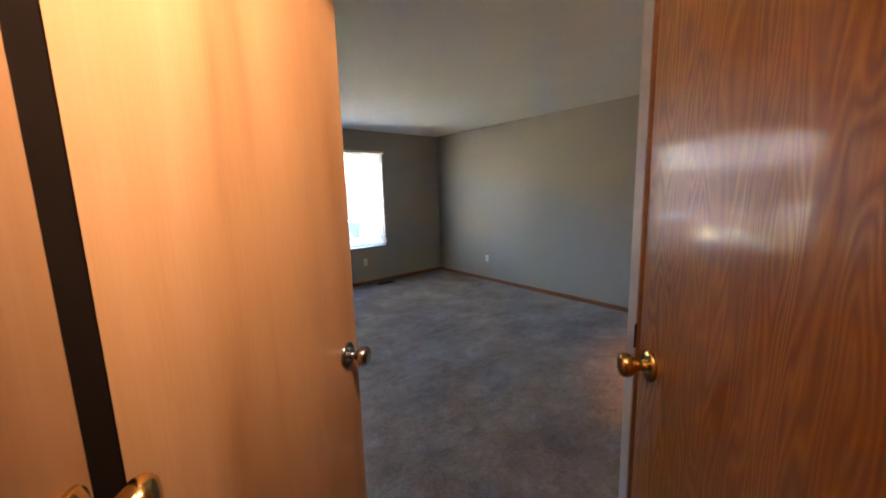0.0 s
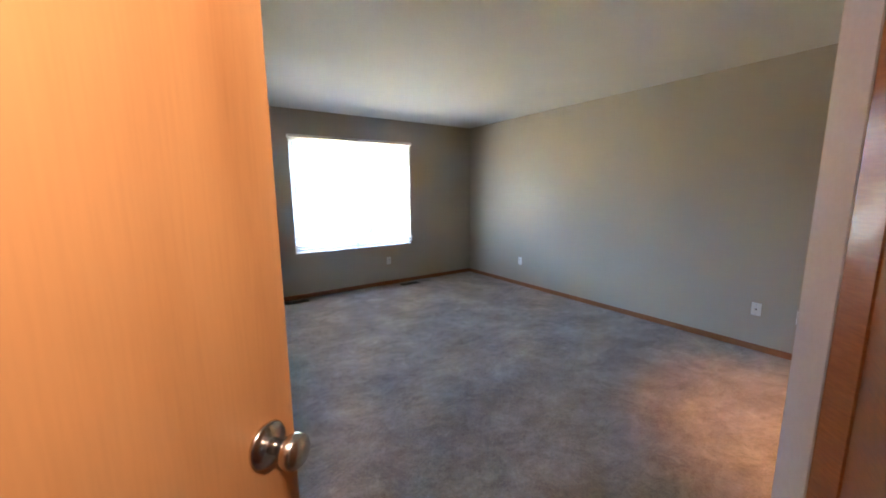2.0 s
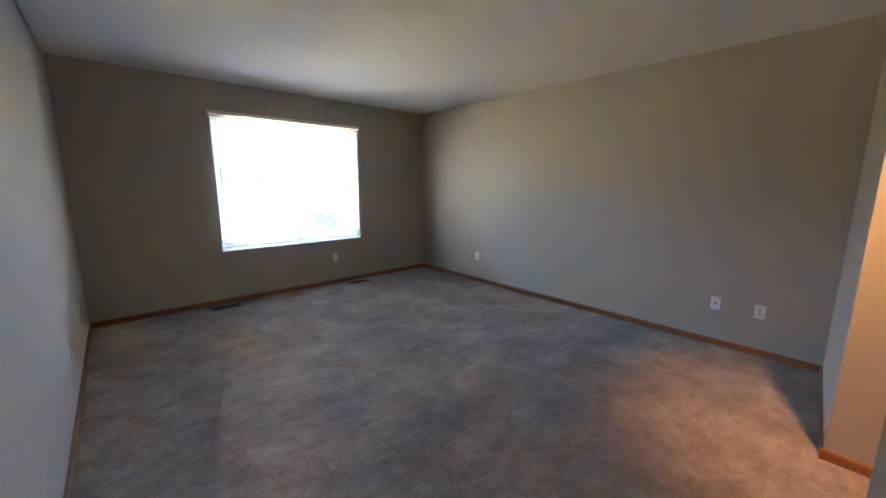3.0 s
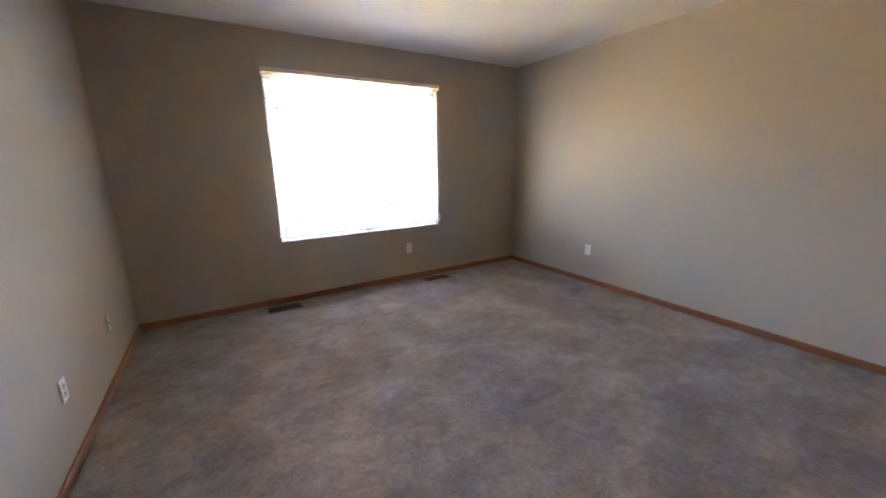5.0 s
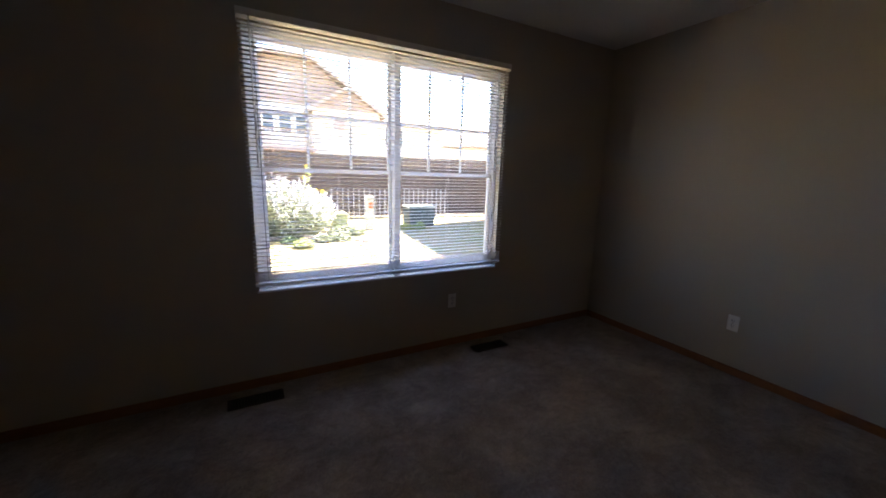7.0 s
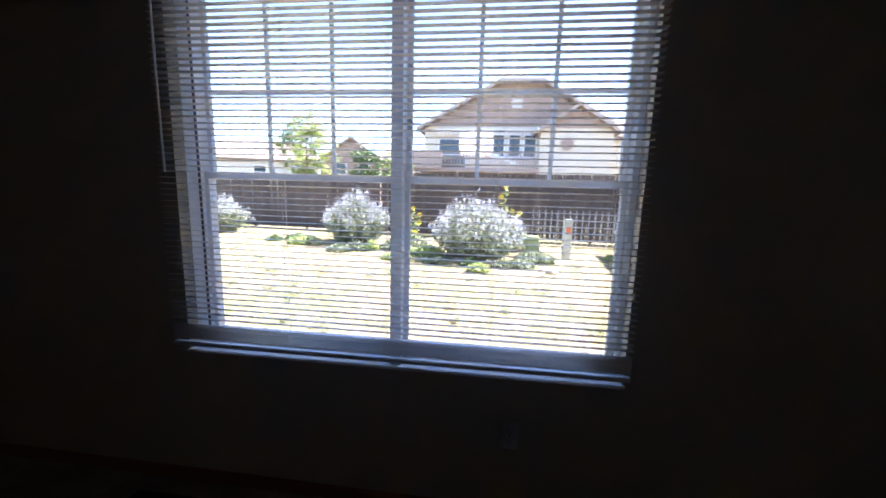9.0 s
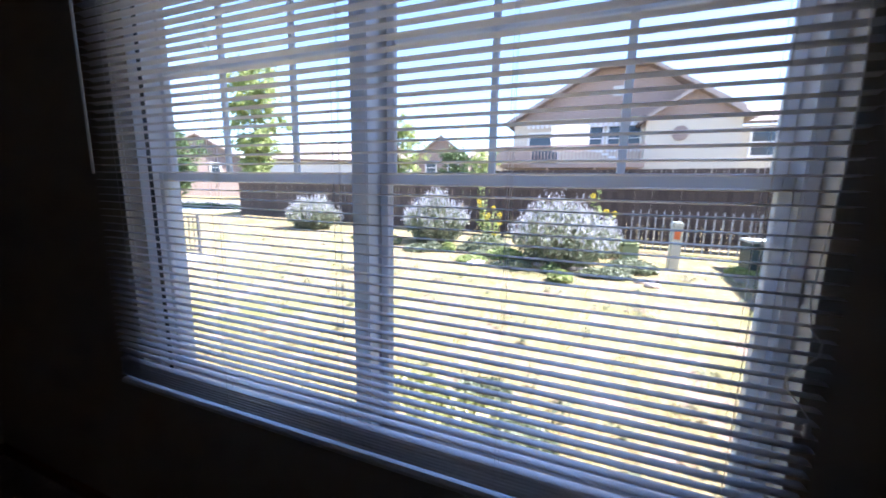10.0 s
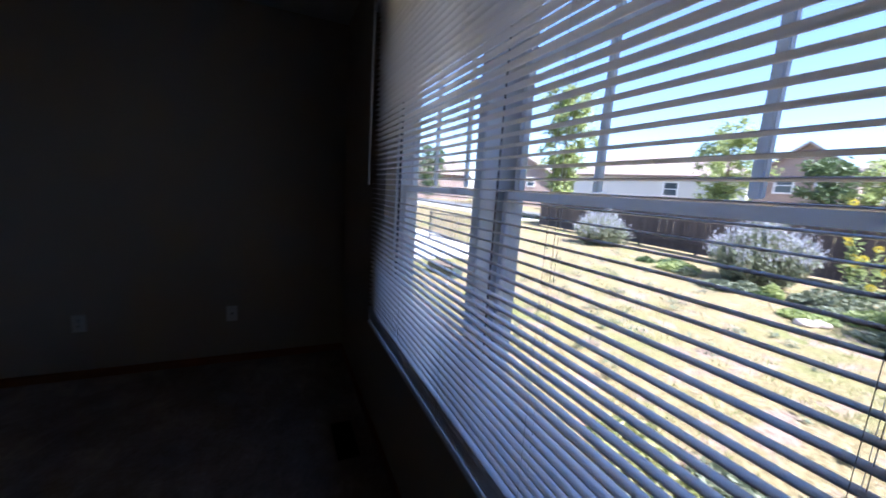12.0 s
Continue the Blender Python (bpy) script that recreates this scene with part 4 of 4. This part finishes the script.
def gable_body(house, x0, x1, y0, y1, z0, eave, peak, wall, gable, over=0.5):
    """A block with its gable end towards the garden."""
    boxes("wall", [(x0, y0, z0, x1, y1, eave)], wall, house)
    xm = (x0 + x1) / 2
    bm = bmesh.new()
    a = [bm.verts.new(v) for v in ((x0, y0 - 0.02, eave), (x1, y0 - 0.02, eave), (xm, y0 - 0.02, peak))]
    b = [bm.verts.new(v) for v in ((x0, y1, eave), (x1, y1, eave), (xm, y1, peak))]
    bm.faces.new(a)
    bm.faces.new(b[::-1])
    for i in range(3):
        bm.faces.new((a[i], a[(i + 1) % 3], b[(i + 1) % 3], b[i]))
    part("gable", bm, gable, house)
    s = (peak - eave) / (xm - x0)
    bm = bmesh.new()
    slab(bm, [(x0 - over, y0 - over, eave - s * over + 0.03), (xm, y0 - over, peak + 0.03), (xm, y1, peak + 0.03), (x0 - over, y1, eave - s * over + 0.03)], -0.16)
    slab(bm, [(xm, y0 - over, peak + 0.03), (x1 + over, y0 - over, eave - s * over + 0.03), (x1 + over, y1, eave - s * over + 0.03), (xm, y1, peak + 0.03)], -0.16)
    part("roof", bm, ROOF, house, "brown shingle roof")
    bm = bmesh.new()
    slab(bm, [(x0 - over, y0 - over - 0.04, eave - s * over - 0.18), (xm, y0 - over - 0.04, peak - 0.16), (xm, y0 - over - 0.04, peak + 0.06), (x0 - over, y0 - over - 0.04, eave - s * over + 0.04)], 0.05)
    slab(bm, [(xm, y0 - over - 0.04, peak - 0.16), (x1 + over, y0 - over - 0.04, eave - s * over - 0.18), (x1 + over, y0 - over - 0.04, eave - s * over + 0.04), (xm, y0 - over - 0.04, peak + 0.06)], 0.05)
    part("fascia", bm, FASCIA, house, "tan fascia boards")


def big_house():
    h = thing("house", (0, 26, G), "large cream two-storey house with brown gables and a raised deck", "house")
    # main block with a hipped-off gable
    boxes("wall", [(-6.6, 0, 0, 1.4, 11, 6.35)], STUCCO, h, "cream stucco walls")
    bm = bmesh.new()
    e, p = 6.35, 9.3
    pts0 = [(-6.7, -0.05, e), (5.6, -0.05, e), (1.6, -0.05, p), (-1.35, -0.05, p)]
    slab(bm, pts0, -0.3)
    part("gable", bm, TAUPE, h, "brown sided gable")
    bm = bmesh.new()
    slab(bm, [(-7.1, -0.7, e - 0.25), (-1.35, -0.7, p + 0.05), (-1.35, 11, p + 0.05), (-7.1, 11, e - 0.25)], -0.18)
    slab(bm, [(-1.35, -0.7, p + 0.05), (1.6, -0.7, p + 0.05), (1.2, 6, p + 0.9), (-1.0, 6, p + 0.9)], -0.18)
    slab(bm, [(1.6, -0.7, p + 0.05), (6.4, -0.7, e + 0.2), (6.4, 11, e + 0.2), (1.6, 11, p + 0.05)], -0.18)
    part("roof", bm, ROOF, h, "brown shingle roof")
    bm = bmesh.new()
    slab(bm, [(-7.1, -0.75, e - 0.42), (-1.35, -0.75, p - 0.14), (-1.35, -0.75, p + 0.08), (-7.1, -0.75, e - 0.2)], 0.05)
    slab(bm, [(-1.35, -0.75, p - 0.12), (1.6, -0.75, p - 0.12), (1.6, -0.75, p + 0.1), (-1.35, -0.75, p + 0.1)], 0.05)
    slab(bm, [(1.6, -0.75, p - 0.14), (6.4, -0.75, e), (6.4, -0.75, e + 0.22), (1.6, -0.75, p + 0.08)], 0.05)
    part("fascia", bm, FASCIA, h, "tan fascia boards")
    boxes("gable_vent", [(-0.45, -0.12, 7.6, 0.25, -0.056, 8.2)], PALEWALL, h, "small square gable vent")
    bm = bmesh.new()
    for i in range(22):
        box(bm, -5.6 + i * 0.3, -0.62, 5.72, -5.6 + i * 0.3 + 0.15, -0.5, 6.05)
    box(bm, -5.7, -0.5, 5.98, 1.0, -0.3, 6.08)
    part("awning_trim", bm, WHITE, h, "white scalloped trim under the eave")
    # lower front wing
    gable_body(h, 1.45, 6.1, -1.6, 9, 0, 6.0, 7.5, STUCCO, TAUPE, 0.45)
    bm = bmesh.new()
    lathe(bm, [(0.42, 0), (0.42, 0.06), (0.36, 0.08)], 20, Matrix.Translation((3.2, -1.61, 5.0)) @ pose(0, 0, 0, 90))
    part("round_vent", bm, TAUPE, h, "round louvred vent")
    # right block
    boxes("wall", [(6.15, 0.5, 0, 12.5, 10, 5.6)], STUCCO, h, "cream stucco walls")
    bm = bmesh.new()
    slab(bm, [(6.2, -0.1, 5.6), (13.0, -0.1, 5.6), (13.0, 5.2, 7.6), (6.2, 5.2, 7.6)], 0.18)
    part("roof", bm, ROOF, h, "brown shingle roof")
    for x in (-1.25, -0.13, 0.95):
        house_window(h, x, 0, 4.3, 0.74, 1.45)
    house_window(h, -4.55, 0, 3.32, 1.9, 2.1)
    house_window(h, 8.0, 0.5, 3.9, 1.5, 1.5)
    # deck
    z = 3.25
    boxes("deck_floor", [(-6.8, -3.2, z - 0.25, 1.35, -0.02, z)], DECKWOOD, h, "raised deck floor")
    for x in (-6.6, -3.9, -1.2, 1.2):
        boxes("deck_post", [(x - 0.07, -3.1, 0, x + 0.07, -2.96, z - 0.26)], DECKWOOD, h)
    boxes("deck_rail", [(-6.8, -3.2, z + 1.0, 1.35, -3.08, z + 1.06), (-6.8, -3.2, z + 0.1, 1.35, -3.12, z + 0.16)], DECKWOOD, h)
    bm = bmesh.new()
    box(bm, -0.025, -3.17, z + 0.165, 0.025, -3.13, z + 0.995)
    me = finish(bm, "baluster", DECKWOOD)
    for i in range(40):
        ob = new("baluster", me)
        ob.parent = h
        ob.location = (-6.7 + i * 0.2, 0, 0)
    bm = bmesh.new()
    box(bm, -7.2, -3.4, z - 0.1, -4.9, -3.25, z + 1.0)
    part("deck_screen", bm, DECKWOOD, h, "reddish wood screen panel")
    for i in range(5):
        boxes("stair_rail", [(-1.6 + i * 0.35, -3.3, z + 0.75 - i * 0.16, -1.22 + i * 0.35, -3.24, z + 0.87 - i * 0.16)], WHITE, h)
    return h


big_house()
um = thing("sun_shade", (-2.75, 23.6, 2.92), "white cloth sun shade raised on a pole on the deck", "sun shade")
bm = bmesh.new()
tube(bm, [(0, 0.1, 0), (0, 0.1, 1.3), (0, 0.1, 2.3)], 0.03, 0.025, 8)
part("pole", bm, STEEL, um)
bm = bmesh.new()
grid = []
for i in range(9):
    u = -1 + i / 4
    grid.append([bm.verts.new((1.12 * u * (1 - 0.07 * abs(v)), -0.25 * (1 - u * u) * (1 - v * v) - 0.2 * v + d, 1.5 + 0.78 * v * (1 - 0.08 * u * u))) for d in (0, 0.02) for v in (-1, -0.5, 0, 0.5, 1)])
for a, b in zip(grid, grid[1:]):
    for o in (0, 5):
        for k in range(4):
            bm.faces.new((a[o + k], b[o + k], b[o + k + 1], a[o + k + 1]))
    bm.faces.new((a[0], a[5], b[5], b[0]))
    bm.faces.new((a[4], b[4], b[9], a[9]))
part("cloth", bm, CANVAS, um, smooth=True)


def small_house(at, turn, w, dpt, eave, peak, wall, label, gable_front=False, wins=((0.0, 1.2),)):
    h = thing("house", at, label, "house", "far houses", turn=turn)
    if gable_front:
        gable_body(h, -w / 2, w / 2, 0, dpt, 0, eave, peak, wall, TAUPE, 0.5)
    else:
        boxes("wall", [(-w / 2, 0, 0, w / 2, dpt, eave)], wall, h)
        bm = bmesh.new()
        o = 0.5
        slab(bm, [(-w / 2 - o, -o, eave), (w / 2 + o, -o, eave), (w / 2 - 2, dpt / 2, peak), (-w / 2 + 2, dpt / 2, peak)], 0.2)
        slab(bm, [(w / 2 + o, dpt + o, eave), (-w / 2 - o, dpt + o, eave), (-w / 2 + 2, dpt / 2, peak), (w / 2 - 2, dpt / 2, peak)], 0.2)
        for s in (-1, 1):
            q = [(s * (w / 2 + o), -o, eave), (s * (w / 2 + o), dpt + o, eave), (s * (w / 2 - 2), dpt / 2, peak), (s * (w / 2 - 2), dpt / 2, peak - 0.01)]
            slab(bm, q if s > 0 else q[::-1], 0.15)
        part("roof", bm, ROOF, h, "shingle hip roof")
    for x, z in wins:
        house_window(h, x, 0, z, 1.1, 1.2)
    return h


small_house((-17.6, 40, G), 12, 6.4, 9, 5.2, 7.6, TAUPE, "small grey-brown house with a front gable behind the fence", True, ((-1.2, 3.4), (1.4, 3.4)))
small_house((-13.0, 44, G), 8, 7.5, 9, 4.6, 7.0, STUCCO, "cream house partly hidden behind another", False, ((-1.5, 3.0),))
small_house((-27.0, 33.5, G), 22, 15.5, 9, 4.3, 6.6, PALEWALL, "long pale single-storey house beyond the fence", False, ((5.6, 2.4), (2.0, 2.6)))
small_house((-50, 34.0, G), 40, 13, 9, 4.6, 8.2, TAUPE, "brown house across the far road", True, ((-2, 3.2), (2, 3.2)))
small_house((-66, 26.0, G), 60, 13, 9, 4.4, 7.4, TAUPE, "grey-brown house across the far road", False, ((0, 2.6),))
small_house((-8.0, 62, G), 0, 16, 9, 5.0, 8.0, PALEWALL, "pale house far behind", False)
small_house((26, 40, G), -20, 14, 9, 5.5, 8.5, STUCCO, "cream house far to the side", False)

# ---- grass tufts near the window ----
rnd = random.Random(77)
vs, fs = [], []
for i in range(30000):
    d = 0.6 + 11.0 * rnd.random() ** 1.3
    x = rnd.uniform(-3.0 - d * 1.1, -1.0 + d * 0.35)
    if noise.noise(Vector((x * 0.9, d * 0.9, 3.0))) < -0.08:
        continue
    y = d
    if d > 2.4 and noise.noise(Vector((x * 2.3, d * 2.3, 9.0))) < 0.12:
        continue
    a, hh, w = rnd.uniform(0, 6.28), rnd.uniform(0.025, 0.07), 0.004 + 0.0006 * d
    c, s = math.cos(a) * w, math.sin(a) * w
    k = len(vs)
    lx, ly = rnd.gauss(0, 0.02), rnd.gauss(0, 0.02)
    vs += [(x - c, y - s, G - 0.002), (x + c, y + s, G - 0.002), (x + lx, y + ly, G + hh)]
    fs.append((k, k + 1, k + 2))
me = bpy.data.meshes.new("grass")
me.from_pydata(vs, [], fs)
me.materials.append(GRASS)
tagged(new("grass", me), "sparse tufts of green and dry grass on the lawn", "grass", kind="stuff")

rnd = random.Random(91)
vs, fs = [], []
for i in range(190):
    y = 1.2 + 9.0 * rnd.random()
    x = rnd.uniform(-3.2 - y * 1.0, -0.8 + y * 0.3)
    r0 = rnd.uniform(0.05, 0.16)
    if i >= 150:
        x, y, r0 = rnd.gauss(-2.1, 0.35), rnd.gauss(1.25, 0.16), rnd.uniform(0.06, 0.14)
    for j in range(26):
        a, q = rnd.uniform(0, 6.28), r0 * math.sqrt(rnd.random())
        p = Vector((x + math.cos(a) * q, y + math.sin(a) * q, G + rnd.uniform(0.005, 0.07)))
        u = Vector((rnd.uniform(-1, 1), rnd.uniform(-1, 1), rnd.uniform(0.1, 0.9))).normalized() * rnd.uniform(0.02, 0.045)
        w = u.cross(Vector((0, 0, 1))) * 0.4
        k = len(vs)
        vs += [tuple(p - u), tuple(p + w), tuple(p + u), tuple(p - w)]
        fs.append((k, k + 1, k + 2, k + 3))
me = bpy.data.meshes.new("weeds")
me.from_pydata(vs, [], fs)
me.materials.append(SAGE)
tagged(new("weeds", me), "small grey-green weeds scattered over the dry lawn", "weeds", kind="stuff")
